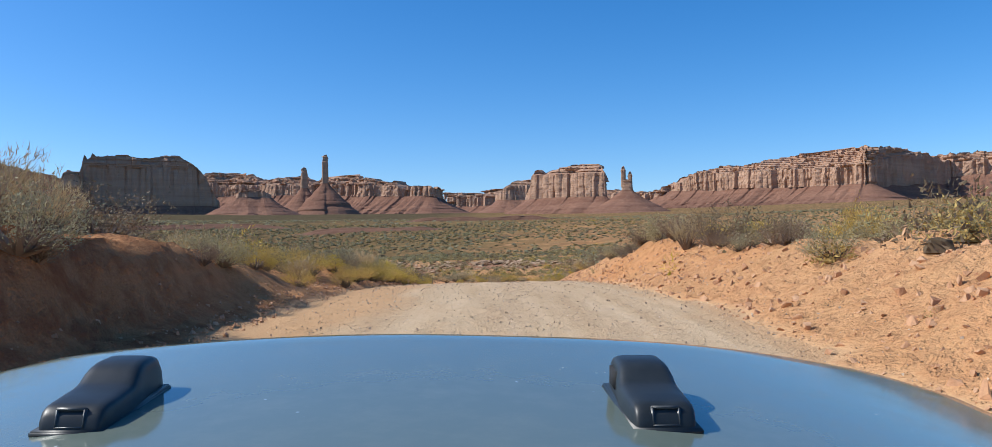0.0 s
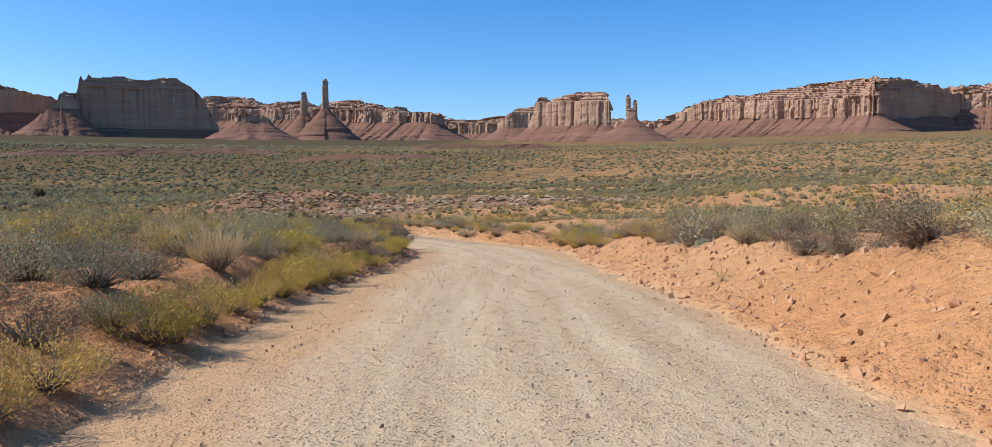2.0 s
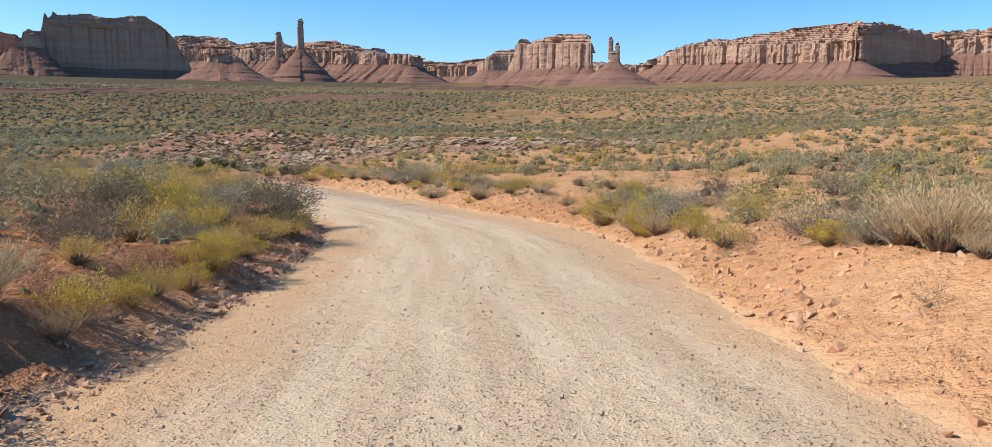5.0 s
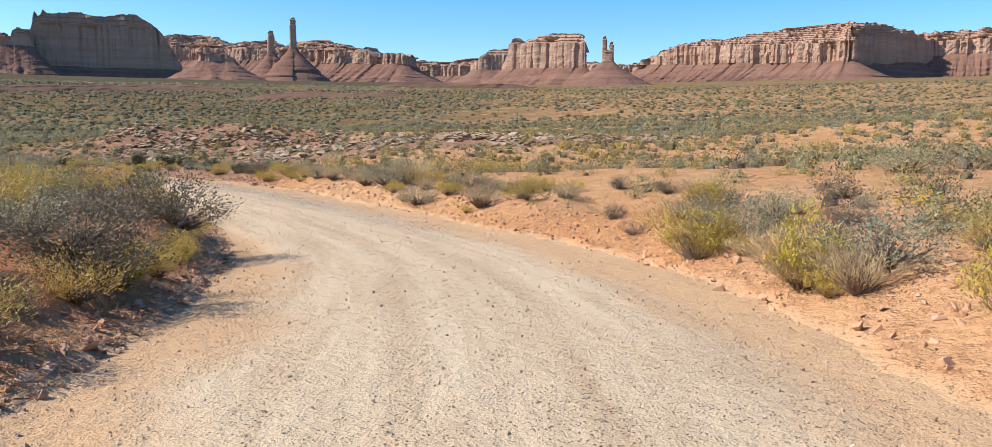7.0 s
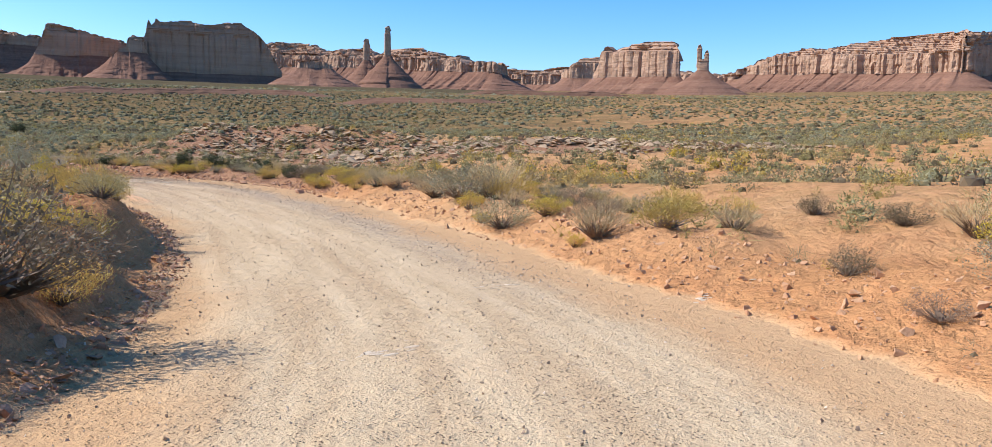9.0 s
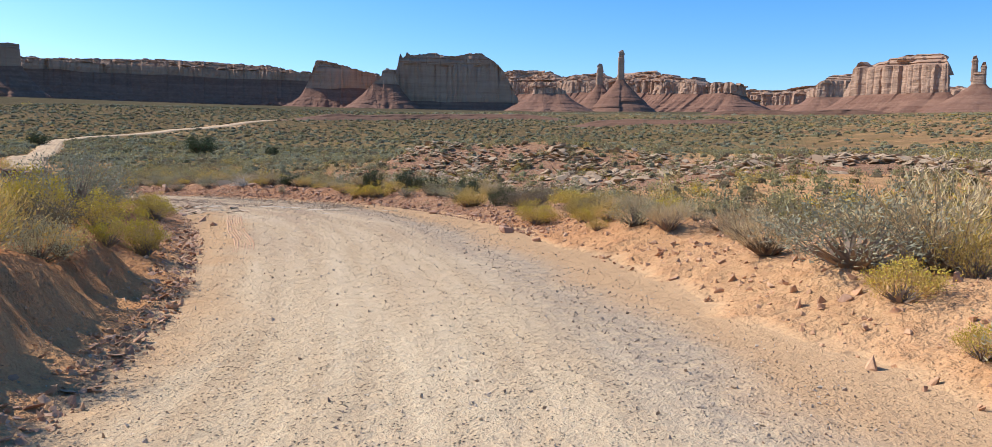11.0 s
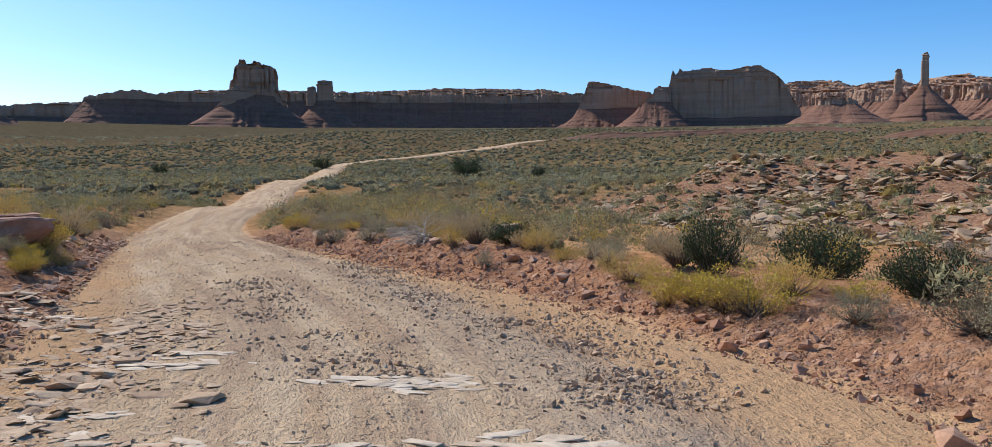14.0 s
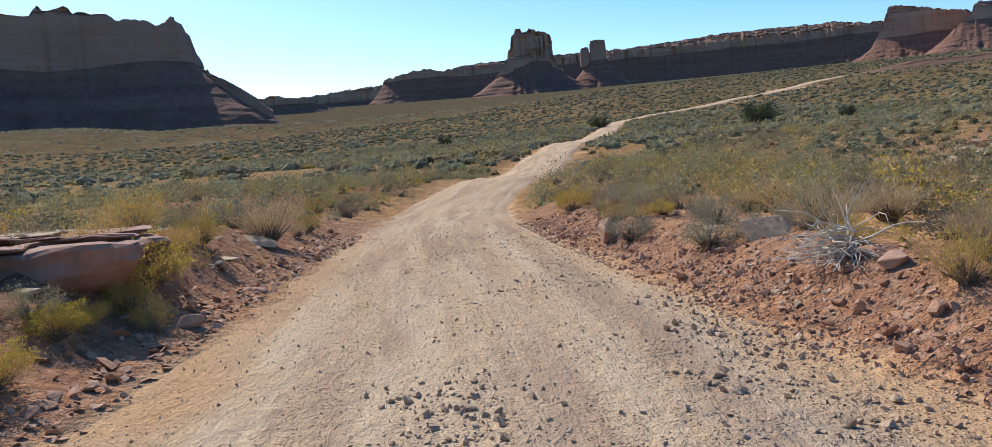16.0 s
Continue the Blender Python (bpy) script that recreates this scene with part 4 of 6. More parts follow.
def plant(kind, x, y, w, h, rng, where=""):
    name, label, cat = SHRUB_TAGS[kind]
    meshes = MASTERS[kind][rng.integers(len(MASTERS[kind]))]
    la, sta, _ = (float(c[0]) for c in to_road([x], [y]))
    side = -1 if la < 0 else 1
    edge = float(half_width(sta, side)) + (-0.1 + 0.2 * w if side < 0 and sta < 40 else 0.35 + 0.2 * w if side < 0 else float(np.interp(sta, [44, 54], [1.5, 0.3])) + 0.2 * w)
    if abs(la) < edge and sta < 118:
        # set back onto the bank
        i = int(np.searchsorted(STATION, sta)) - 1
        sx, sy = _seg[i] / np.linalg.norm(_seg[i])
        x, y = x + side * sy * (edge - abs(la)), y - side * sx * (edge - abs(la))
    z = float(lie(x, y))
    m = pose(x, y, z - 0.01, 0, 0, rng.uniform(0, 360)) @ Matrix.Diagonal((w / 1.25, w / 1.25 * rng.uniform(0.85, 1.1), h, 1))
    ob = tagged(empty(name, m), label + where, cat, "desert shrubs")
    for me in meshes:
        child(me.name.split(".")[0], me, ob)
    TAKEN.append((x, y, w / 2))
    return ob


rng = np.random.default_rng(4)
# the bushes nearest to the road: kind, x, y, width, height
for kind, x, y, w, h in [("flower", -3.95, 24.0, 0.6, 0.48), ("rabbit", -4.4, 25.1, 1.2, 0.75), ("flower", -5.0, 30.4, 1.0, 0.72), ("sage", -5.6, 24.7, 1.3, 0.8), ("sage", -4.9, 23.6, 0.9, 0.55),
                         ("rabbit", -4.3, 21.6, 1.0, 0.55), ("flower", -4.9, 20.9, 0.9, 0.5), ("dark", -6.5, 23.2, 1.5, 0.85), ("sage", -6.2, 21.3, 1.3, 0.8), ("dark", -6.0, 26.6, 1.3, 0.75), ("rabbit", -5.1, 19.4, 1.0, 0.6),
                         ("rabbit", -4.6, 27.3, 0.9, 0.55), ("sage", -6.9, 25.4, 1.5, 0.95), ("dark", -7.6, 27.6, 1.4, 0.8), ("rabbit", -4.9, 29.2, 1.0, 0.7), ("flower", -4.6, 30.1, 0.55, 0.45), ("sage", -5.7, 31.0, 1.1, 0.8), ("sage", -6.3, 30.0, 1.2, 0.85), ("dark", -5.2, 32.1, 0.8, 0.5),
                         ("rabbit", -4.5, 31.5, 0.5, 0.36), ("flower", -4.5, 33.0, 0.85, 0.5), ("dark", -5.2, 37.0, 1.6, 0.8), ("dark", -5.2, 40.0, 1.5, 0.8), ("flower", -5.2, 43.9, 0.7, 0.45),
                         ("flower", -5.0, 45.8, 0.6, 0.5), ("flower", -5.0, 47.2, 0.9, 0.5), ("dry", -5.9, 42.0, 1.3, 0.8), ("dark", -7.3, 51.4, 1.4, 0.85), ("rabbit", -6.4, 44.6, 0.7, 0.45), ("sage", 2.6, 30.6, 1.1, 0.85),
                         ("dry", 3.6, 31.0, 1.1, 0.5), ("dry", 2.5, 44.8, 1.6, 0.75), ("sage", 3.2, 45.3, 1.2, 0.7), ("dry", 3.4, 44.0, 1.1, 0.85), ("flower", 2.2, 46.2, 0.8, 0.5), ("flower", 1.7, 51.2, 0.9, 0.85),
                         ("flower", 1.7, 54.5, 1.1, 1.15), ("flower", 1.3, 53.7, 0.7, 0.5), ("rabbit", 2.1, 57.3, 0.6, 0.5), ("dark", 3.0, 63.8, 1.3, 0.6), ("sage", -4.7, 71.0, 1.5, 0.95),
                         ("flower", -3.8, 67.3, 0.45, 0.38), ("flower", -5.0, 72.0, 0.6, 0.4), ("dry", -7.0, 76.6, 1.7, 0.75), ("dark", -3.2, 72.4, 0.8, 0.5), ("sage", -2.4, 74.4, 1.3, 0.55),
                         ("flower", -22.5, 90.0, 0.8, 0.5), ("flower", -21.6, 89.8, 1.0, 0.55), ("juniper", -19.7, 91.0, 1.2, 0.8), ("sage", -20.0, 89.4, 0.7, 0.45), ("juniper", -27.9, 93.3, 1.3, 0.6),
                         ("rabbit", -26.8, 92.7, 0.85, 0.65), ("sage", -32.9, 93.7, 0.9, 0.55), ("sage", -36.0, 94.5, 1.2, 0.75), ("rabbit", -28.8, 92.5, 0.8, 0.55), ("sage", -27.1, 91.4, 0.5, 0.45),
                         ("juniper", -17.9, 90.0, 1.2, 0.75), ("rabbit", -16.3, 87.0, 1.3, 0.85), ("sage", -17.4, 88.3, 1.3, 0.6), ("sage", -18.4, 88.8, 1.0, 0.5), ("juniper", -15.2, 86.5, 1.0, 0.8),
                         ("dark", -13.9, 86.0, 1.4, 0.9), ("flower", -34.0, 86.4, 0.6, 0.42), ("rabbit", -34.4, 87.1, 0.5, 0.5), ("flower", -32.1, 85.7, 0.6, 0.4)]:
    plant(kind, x, y, w, h, rng, " close to the road")
# the shrubs that stand out beside the road: x, y, width, height
EDGE = " on the road's edge"
for x, y, w, h in [(-3.7, 23.7, 1.3, 0.7), (-4.3, 31.8, 1.6, 0.9), (-4.1, 18.9, 0.8, 0.6), (-4.0, 20.8, 0.9, 0.5), (-4.9, 34.8, 1.0, 0.6), (-5.2, 47.7, 1.1, 0.6), (1.7, 58.6, 2.0, 1.0),
                   (6.3, 39.7, 1.2, 0.5), (2.2, 49.9, 1.1, 0.7), (-5.7, 50.9, 1.6, 0.65), (-5.4, 46.8, 0.7, 0.5), (-5.4, 44.6, 0.9, 0.5), (-1.0, 68.0, 1.7, 0.8), (-7.5, 60.9, 1.2, 0.7),
                   (-7.1, 58.0, 0.9, 0.5), (-4.7, 74.4, 0.9, 0.8)]:
    plant("rabbit", x, y, w, h, rng, EDGE)
for x, y, w, h in [(-12.7, 82.8, 1.2, 0.5), (-10.5, 80.2, 0.7, 0.35), (-13.4, 83.9, 0.8, 0.45), (-16.5, 86.9, 1.3, 0.5), (-23.6, 90.9, 1.1, 0.5), (-25.3, 91.6, 0.7, 0.4),
                   (-30.8, 93.8, 0.8, 0.45), (-34.8, 86.9, 0.6, 0.6), (-53.2, 94.2, 1.2, 0.9), (-6.3, 56.2, 0.9, 0.55), (-5.9, 53.0, 1.2, 0.6)]:
    plant("rabbit", x, y, w, h, rng, EDGE)
for x, y, w, h in [(-6.7, 31.9, 1.5, 1.0), (-6.8, 28.2, 0.9, 0.5), (-18.6, 41.7, 1.9, 0.8), (4.2, 23.2, 1.4, 0.75), (8.2, 46.1, 2.2, 1.0), (9.9, 46.6, 2.2, 1.0), (10.2, 68.0, 2.3, 1.1),
                   (-7.3, 51.5, 1.4, 0.7), (3.5, 60.0, 1.2, 0.6), (-5.9, 74.7, 2.4, 1.2), (-21.5, 77.3, 2.6, 1.5), (-33.9, 86.0, 0.7, 0.45), (-41.2, 98.9, 1.7, 0.8), (-25.2, 92.3, 0.8, 0.5),
                   (-34.1, 95.0, 0.9, 0.65), (-39.4, 98.2, 1.7, 0.8), (-32.7, 95.4, 0.7, 0.45)]:
    plant("sage", x, y, w, h, rng, " on sandy ground")
for x, y, w, h in [(-6.4, 23.8, 1.1, 0.55), (3.8, 36.0, 1.7, 1.0), (3.9, 24.9, 1.8, 0.85), (3.9, 28.6, 0.9, 0.55), (-5.1, 38.6, 1.3, 0.7), (2.9, 46.8, 1.7, 0.7), (6.2, 52.3, 0.9, 0.45),
                   (-7.0, 54.3, 2.1, 0.9), (4.3, 59.0, 0.8, 0.5), (3.2, 67.8, 1.2, 0.6), (-7.9, 59.6, 1.8, 1.0), (-14.5, 86.0, 2.0, 0.8), (-21.9, 103.1, 1.7, 0.8), (-50.3, 94.4, 1.5, 0.9),
                   (-44.0, 86.2, 1.4, 0.8), (-8.6, 14.2, 1.8, 1.1), (-7.2, 11.0, 1.6, 1.0), (-9.4, 18.0, 1.6, 0.9)]:
    plant("dark", x, y, w, h, rng, " on the bank")
for x, y, w, h in [(3.9, 20.1, 1.2, 1.1), (-4.7, 32.8, 0.6, 0.4), (4.5, 50.5, 1.8, 0.8), (7.0, 48.4, 2.0, 1.0), (4.0, 45.8, 1.0, 0.85), (-5.0, 42.3, 0.6, 0.4), (1.6, 54.6, 1.5, 0.6),
                   (2.2, 53.5, 1.3, 0.75), (-2.3, 68.3, 1.7, 0.9), (-7.5, 78.0, 1.4, 0.75), (-8.9, 79.2, 1.3, 0.7), (-25.9, 81.0, 1.2, 0.7), (-27.2, 92.9, 0.9, 0.5), (-29.0, 93.4, 1.1, 0.9),
                   (-42.6, 90.2, 2.0, 1.3), (-5.6, 9.2, 1.3, 1.0), (-6.4, 14.8, 1.2, 0.8)]:
    plant("dry", x, y, w, h, rng, " beside the road")
for x, y, w, h in [(1.3, 57.9, 1.2, 0.9), (-6.3, 54.3, 0.7, 0.45), (-5.5, 73.5, 0.9, 0.6), (-12.6, 82.6, 1.0, 0.65), (-22.1, 90.0, 0.9, 0.55), (-22.2, 80.3, 1.0, 0.6),
                   (-21.2, 89.6, 1.0, 0.65), (-32.2, 85.8, 0.7, 0.45), (-36.5, 96.0, 0.6, 0.4), (-33.7, 86.2, 0.7, 0.45), (-4.6, 26.4, 0.9, 0.5)]:
    plant("flower", x, y, w, h, rng, " at the roadside")
for kind, x, y, w, h in [("dark", -7.7, 59.2, 2.6, 1.5), ("dark", -6.5, 53.8, 2.0, 1.1), ("dark", -7.8, 39.2, 1.6, 0.9), ("dark", -6.3, 11.6, 2.3, 1.3), ("sage", -7.6, 9.4, 2.4, 1.5), ("dry", -5.9, 8.4, 1.8, 1.2),
                         ("dark", -6.9, 13.6, 1.9, 1.1), ("sage", -8.6, 12.6, 2.2, 1.3), ("dark", -5.6, 16.8, 1.3, 0.8), ("sage", -9.0, 22.5, 1.8, 0.9), ("dark", -7.4, 26.0, 1.6, 0.8), ("sage", -7.0, 20.5, 1.5, 0.8),
                         ("sage", -8.2, 44.5, 2.2, 1.2), ("dark", -8.0, 47.8, 2.0, 1.1), ("sage", -9.6, 41.6, 2.2, 1.1), ("dark", -9.4, 52.2, 2.2, 1.2), ("sage", -8.7, 56.0, 2.0, 1.1), ("sage", -20.2, 76.0, 2.6, 1.6),
                         ("dark", 4.9, 59.8, 1.2, 0.7), ("sage", 3.8, 60.6, 1.7, 0.85), ("sage", 2.1, 58.4, 1.6, 1.2), ("dry", 1.9, 55.0, 2.2, 0.9), ("sage", 2.8, 54.1, 2.1, 0.95), ("dark", 8.0, 57.5, 1.6, 0.8),
                         ("sage", 10.6, 61.0, 2.0, 0.9), ("dark", 6.4, 63.5, 1.5, 0.8), ("dry", 3.6, 44.2, 1.6, 1.0), ("sage", 7.3, 47.2, 2.6, 1.2), ("dry", -5.0, 75.2, 2.7, 1.5)]:
    plant(kind, x, y, w, h, rng, " among other desert bushes")
for x, y, w, h in [(-7.0, 57.5, 0.9, 0.55), (-6.4, 55.0, 0.8, 0.5), (-5.3, 46.8, 0.9, 0.6), (-5.2, 42.8, 0.9, 0.55), (-5.5, 49.0, 0.8, 0.5), (-16.6, 72.4, 1.2, 0.9), (-15.6, 73.6, 0.85, 0.75), (-14.4, 71.7, 0.75, 0.5),
                   (-4.6, 38.0, 0.9, 0.5), (-4.4, 30.5, 1.0, 0.6), (-4.3, 28.6, 0.8, 0.5), (-5.0, 36.2, 0.9, 0.5)]:
    plant("flower", x, y, w, h, rng, " on the bank's foot")
bank_rng = np.random.default_rng(12)
for kind, x, y, w, h in [("sage", 3.5, 22.7, 1.9, 1.0), ("dark", 3.9, 21.2, 1.5, 1.0), ("dark", 3.3, 24.9, 0.9, 0.6), ("dark", 3.1, 26.6, 0.9, 0.6), ("dark", 3.3, 18.0, 1.5, 1.2), ("sage", 3.4, 15.6, 0.8, 0.5)]:
    plant(kind, x, y, w, h, bank_rng, " leaning over the sunny bank")
plant("juniper", -22.6, 91.4, 0.9, 1.1, rng, " below the road")
plant("juniper", -21.2, 91.8, 1.3, 0.9, rng, " below the road")
plant("juniper", -128.4, 196.3, 8.4, 5.2, rng, " standing alone on the plain")
plant("juniper", -116.9, 204.9, 3.2, 2.7, rng, " standing alone on the plain")
plant("juniper", -50, 172, 3.5, 3.0, rng, " standing alone on the plain")
plant("juniper", -198.4, 167.0, 4.4, 3.0, rng, " standing alone on the plain")
plant("juniper", -185.2, 202.6, 6.0, 3.8, rng, " standing alone on the plain")


def scatter(x0, x1, y0, y1, step, rng):
    gx, gy = np.meshgrid(np.arange(x0, x1, step), np.arange(y0, y1, step))
    p = np.stack([gx.ravel(), gy.ravel()], 1)
    return p + rng.uniform(-0.85, 0.85, p.shape) * step


def cover_share(x, y, gaps=0.16):
    """How thickly the shrubs stand: bare red patches, denser on the flat."""
    n = fbm(x / 11, y / 11, 0, 61, 3)
    return np.clip(0.72 - gaps * smooth(x, -14, 2) + 0.85 * n + 0.35 * thick_cover(x, y) - 0.4 * stony_ground(x, y), 0.2, 1.0)


def free(p, margin=0.0):
    ok = np.ones(len(p), bool)
    for x, y, r in TAKEN:
        ok &= np.hypot(p[:, 0] - x, p[:, 1] - y) > r + 0.25 + margin
    return ok


near = scatter(-47, 18, 2, 106, 1.1, rng)
lat, st, _ = to_road(near[:, 0], near[:, 1])
gap = np.abs(lat) - half_width(st, lat)
keep = (gap > 0.85) & (gap < 11) & (st > 2) & (st < 118) & (rng.uniform(0, 1, len(near)) < cover_share(near[:, 0], near[:, 1]) * np.where(lat < 0, 1.35, 1.0)) & free(near)
near, gap, lat, st = near[keep], gap[keep], lat[keep], st[keep]
order = np.argsort(gap + rng.uniform(0, 2.5, len(gap)))
single = order[:150]
for i in single:
    x, y = near[i]
    kinds = ("sage", "dark", "rabbit", "dry", "flower")
    share = (0.30, 0.24, 0.20, 0.20, 0.06) if lat[i] > 0 else (0.32, 0.16, 0.30, 0.12, 0.10)
    kind = kinds[rng.choice(5, p=share if st[i] > 15 else (0.4, 0.45, 0, 0.15, 0))]
    w = rng.uniform(0.55, 1.3) * (1.15 if lat[i] < 0 else 1.0)
    plant(kind, x, y, w, w * rng.uniform(0.5, 0.75), rng)
left_over = near[order[150:]]
for q in range(190):
    sta = 14.5 + q * 0.426 + rng.uniform(-0.4, 0.4)
    px, py, tx, ty = (float(np.interp(sta, STATION, c)) for c in (LINE[:, 0], LINE[:, 1], np.gradient(LINE[:, 0]), np.gradient(LINE[:, 1])))
    off = 0.5 + 4.2 * rng.uniform() ** 1.1
    d = float(half_width(sta, -1)) + off
    ln = math.hypot(tx, ty)
    x, y = px - ty / ln * d, py + tx / ln * d
    if all(math.hypot(x - a, y - b) > r * 0.8 + 0.2 for a, b, r in TAKEN):
        kind = ("rabbit", "flower", "dark", "dry", "sage")[rng.choice(5, p=(0.42, 0.22, 0.14, 0.14, 0.08))]
        w = min(rng.uniform(0.7, 1.7), 0.65 + 0.5 * off)
        plant(kind, x, y, w, w * rng.uniform(0.5, 0.68), rng, EDGE)


for q in range(130):
    sta = 68 + q * 0.36 + rng.uniform(-0.4, 0.4)
    px, py, tx, ty = (float(np.interp(sta, STATION, c)) for c in (LINE[:, 0], LINE[:, 1], np.gradient(LINE[:, 0]), np.gradient(LINE[:, 1])))
    d = float(half_width(sta, 1)) + rng.uniform(0.75, 4.6)
    ln = math.hypot(tx, ty)
    x, y = px + ty / ln * d, py - tx / ln * d
    if all(math.hypot(x - a, y - b) > r * 0.8 + 0.2 for a, b, r in TAKEN):
        kind = ("rabbit", "flower", "dark", "dry", "sage")[rng.choice(5, p=(0.26, 0.12, 0.14, 0.26, 0.22))]
        w = rng.uniform(0.6, 1.3)
        plant(kind, x, y, w, w * rng.uniform(0.5, 0.7), rng, EDGE)


for q in range(70):
    sta = 14 + q * 0.8 + rng.uniform(-0.6, 0.6)
    px, py, tx, ty = (float(np.interp(sta, STATION, c)) for c in (LINE[:, 0], LINE[:, 1], np.gradient(LINE[:, 0]), np.gradient(LINE[:, 1])))
    off = rng.uniform(1.3, 5.5)
    d = float(half_width(sta, 1)) + off
    ln = math.hypot(tx, ty)
    x, y = px + ty / ln * d, py - tx / ln * d
    if all(math.hypot(x - a, y - b) > r * 0.8 + 0.2 for a, b, r in TAKEN):
        kind = ("rabbit", "flower", "dark", "dry", "sage")[rng.choice(5, p=(0.2, 0.08, 0.24, 0.22, 0.26))]
        w = rng.uniform(0.7, 1.5)
        plant(kind, x, y, w, w * rng.uniform(0.5, 0.7), rng, " on the sunny bank")


def dome(rings, around):
    """A closed mound of few faces: directions and faces."""
    v = [(0.0, 0.0, 1.0)]
    for r in range(1, rings + 1):
        pol = math.pi / 2 * 1.05 * (r / rings) ** 0.8
        for k in range(around):
            w = 2 * math.pi * (k + 0.5 * (r % 2)) / around
            v.append((math.sin(pol) * math.cos(w), math.sin(pol) * math.sin(w), math.cos(pol)))
    f = [(0, 1 + k, 1 + (k + 1) % around) for k in range(around)]
    for r in range(rings - 1):
        for k in range(around):
            k2 = (k + 1) % around
            i, j = 1 + r * around, 1 + (r + 1) * around
            f += [(i + k, j + k, j + k2), (i + k, j + k2, i + k2)]
    return np.array(v), np.array(f)


def cover_mesh(name, label, pts, wide, tall, core, inner, leaves, leaf, rng, tone_shift=0.0, slim=0.26):
    """Shrubs past counting, in one mesh: lumpy shade-darkened mounds of twigs bristling with leaves."""
    n = len(pts)
    w = (wide[0] + (wide[1] - wide[0]) * rng.uniform(0, 1, n) ** 1.5) * (1 + 0.35 * fbm(pts[:, 0] / 6, pts[:, 1] / 6, 0, 73, 2) + 0.2 * thick_cover(pts[:, 0], pts[:, 1]))
    h = w * rng.uniform(*tall, n)
    z = lie(pts[:, 0], pts[:, 1])
    foot = np.column_stack([pts, z])[:, None, :]
    size = np.stack([w / 2, w / 2 * rng.uniform(0.8, 1.2, n), h], -1)[:, None, :]
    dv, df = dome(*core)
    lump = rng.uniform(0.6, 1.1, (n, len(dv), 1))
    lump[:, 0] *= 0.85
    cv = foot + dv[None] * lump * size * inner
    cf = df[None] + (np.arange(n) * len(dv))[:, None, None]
    # a few leafy boughs to each shrub, the leaves clustered on them
    boughs = 7
    baz = rng.uniform(0, 2 * math.pi, (n, boughs))
    bpol = np.arccos(rng.uniform(0.1, 1, (n, boughs)))
    brad = rng.uniform(0.62, 0.95, (n, boughs))
    bd = np.stack([np.sin(bpol) * np.cos(baz), np.sin(bpol) * np.sin(baz), np.cos(bpol)], -1) * brad[..., None]
    pick = rng.integers(0, boughs, (n, leaves))
    d = bd[np.arange(n)[:, None], pick] + rng.normal(0, 0.13, (n, leaves, 3))
    loose = rng.normal(0, 1, (n, leaves, 3))
    loose[..., 2] = np.abs(loose[..., 2])
    loose *= rng.uniform(0.5, 0.9, (n, leaves, 1)) / np.linalg.norm(loose, axis=-1)[..., None]
    d = np.where(rng.uniform(0, 1, (n, leaves, 1)) < 0.5, loose, d)
    d[..., 2] = np.maximum(d[..., 2], 0.03)
    c = foot + d * size
    out = d * (1, 1, 0.8) + (0, 0, 0.12)
    out /= np.linalg.norm(out, axis=-1)[..., None]
    dd = rng.normal(0, 1, d.shape) + 0.5 * out + (0, 0, 0.3)
    dd /= np.linalg.norm(dd, axis=-1)[..., None]
    scale = np.repeat((np.minimum(w, 0.55 + 0.35 * w) * leaf)[:, None], leaves, 1) * rng.uniform(0.6, 1.4, (n, leaves))
    v, f = blades(c.reshape(-1, 3), dd.reshape(-1, 3), scale.ravel(), scale.ravel() * slim, rng, out.reshape(-1, 3))
    me = mesh_from(name, np.vstack([cv.reshape(-1, 3), v]), np.vstack([cf.reshape(-1, 3), f + n * len(dv)]), M_COVER)
    t = np.clip(rng.beta(1.15, 1.8, n) + 0.3 * fbm(pts[:, 0] / 16, pts[:, 1] / 16, 0, 71, 2) + tone_shift - 0.08 * thick_cover(pts[:, 0], pts[:, 1]), 0, 1)
    float_attribute(me, "tone", np.concatenate([np.repeat(t, len(dv)), np.repeat(t, leaves * 3)]))
    # mounds only: darkened for bare twigs and for the shade inside the shrub
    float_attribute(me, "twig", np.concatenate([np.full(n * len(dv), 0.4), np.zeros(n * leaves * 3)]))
    return tagged(new(name, me), label, "shrubs", kind="stuff")


mid = scatter(-80, 66, 0, 150, 1.16, rng)
lat, st, _ = to_road(mid[:, 0], mid[:, 1])
gap = np.abs(lat) - half_width(st, lat)
keep = ((gap >= 11) | (st > 118) | (st < 2)) & (gap > np.where(st > 122, 1.1, 0.9)) & (rng.uniform(0, 1, len(mid)) < cover_share(mid[:, 0], mid[:, 1])) & free(mid)
mid = np.vstack([mid[keep], left_over])
lat, st, _ = to_road(mid[:, 0], mid[:, 1])
close = (np.abs(lat) < 15) & (st > -1) & (st < 134) | (np.abs(lat) < 20) & (st >= 134) & (st < 165)
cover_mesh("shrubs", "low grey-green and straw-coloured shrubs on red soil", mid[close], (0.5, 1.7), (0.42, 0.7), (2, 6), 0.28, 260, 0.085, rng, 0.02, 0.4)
ahead = ~close & (mid[:, 1] > 40)
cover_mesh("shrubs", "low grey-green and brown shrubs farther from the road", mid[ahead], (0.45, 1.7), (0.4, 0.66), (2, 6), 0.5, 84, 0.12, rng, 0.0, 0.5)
beside_start = ~close & (mid[:, 1] <= 40) & (st > 2) & (np.abs(mid[:, 0]) < 48)
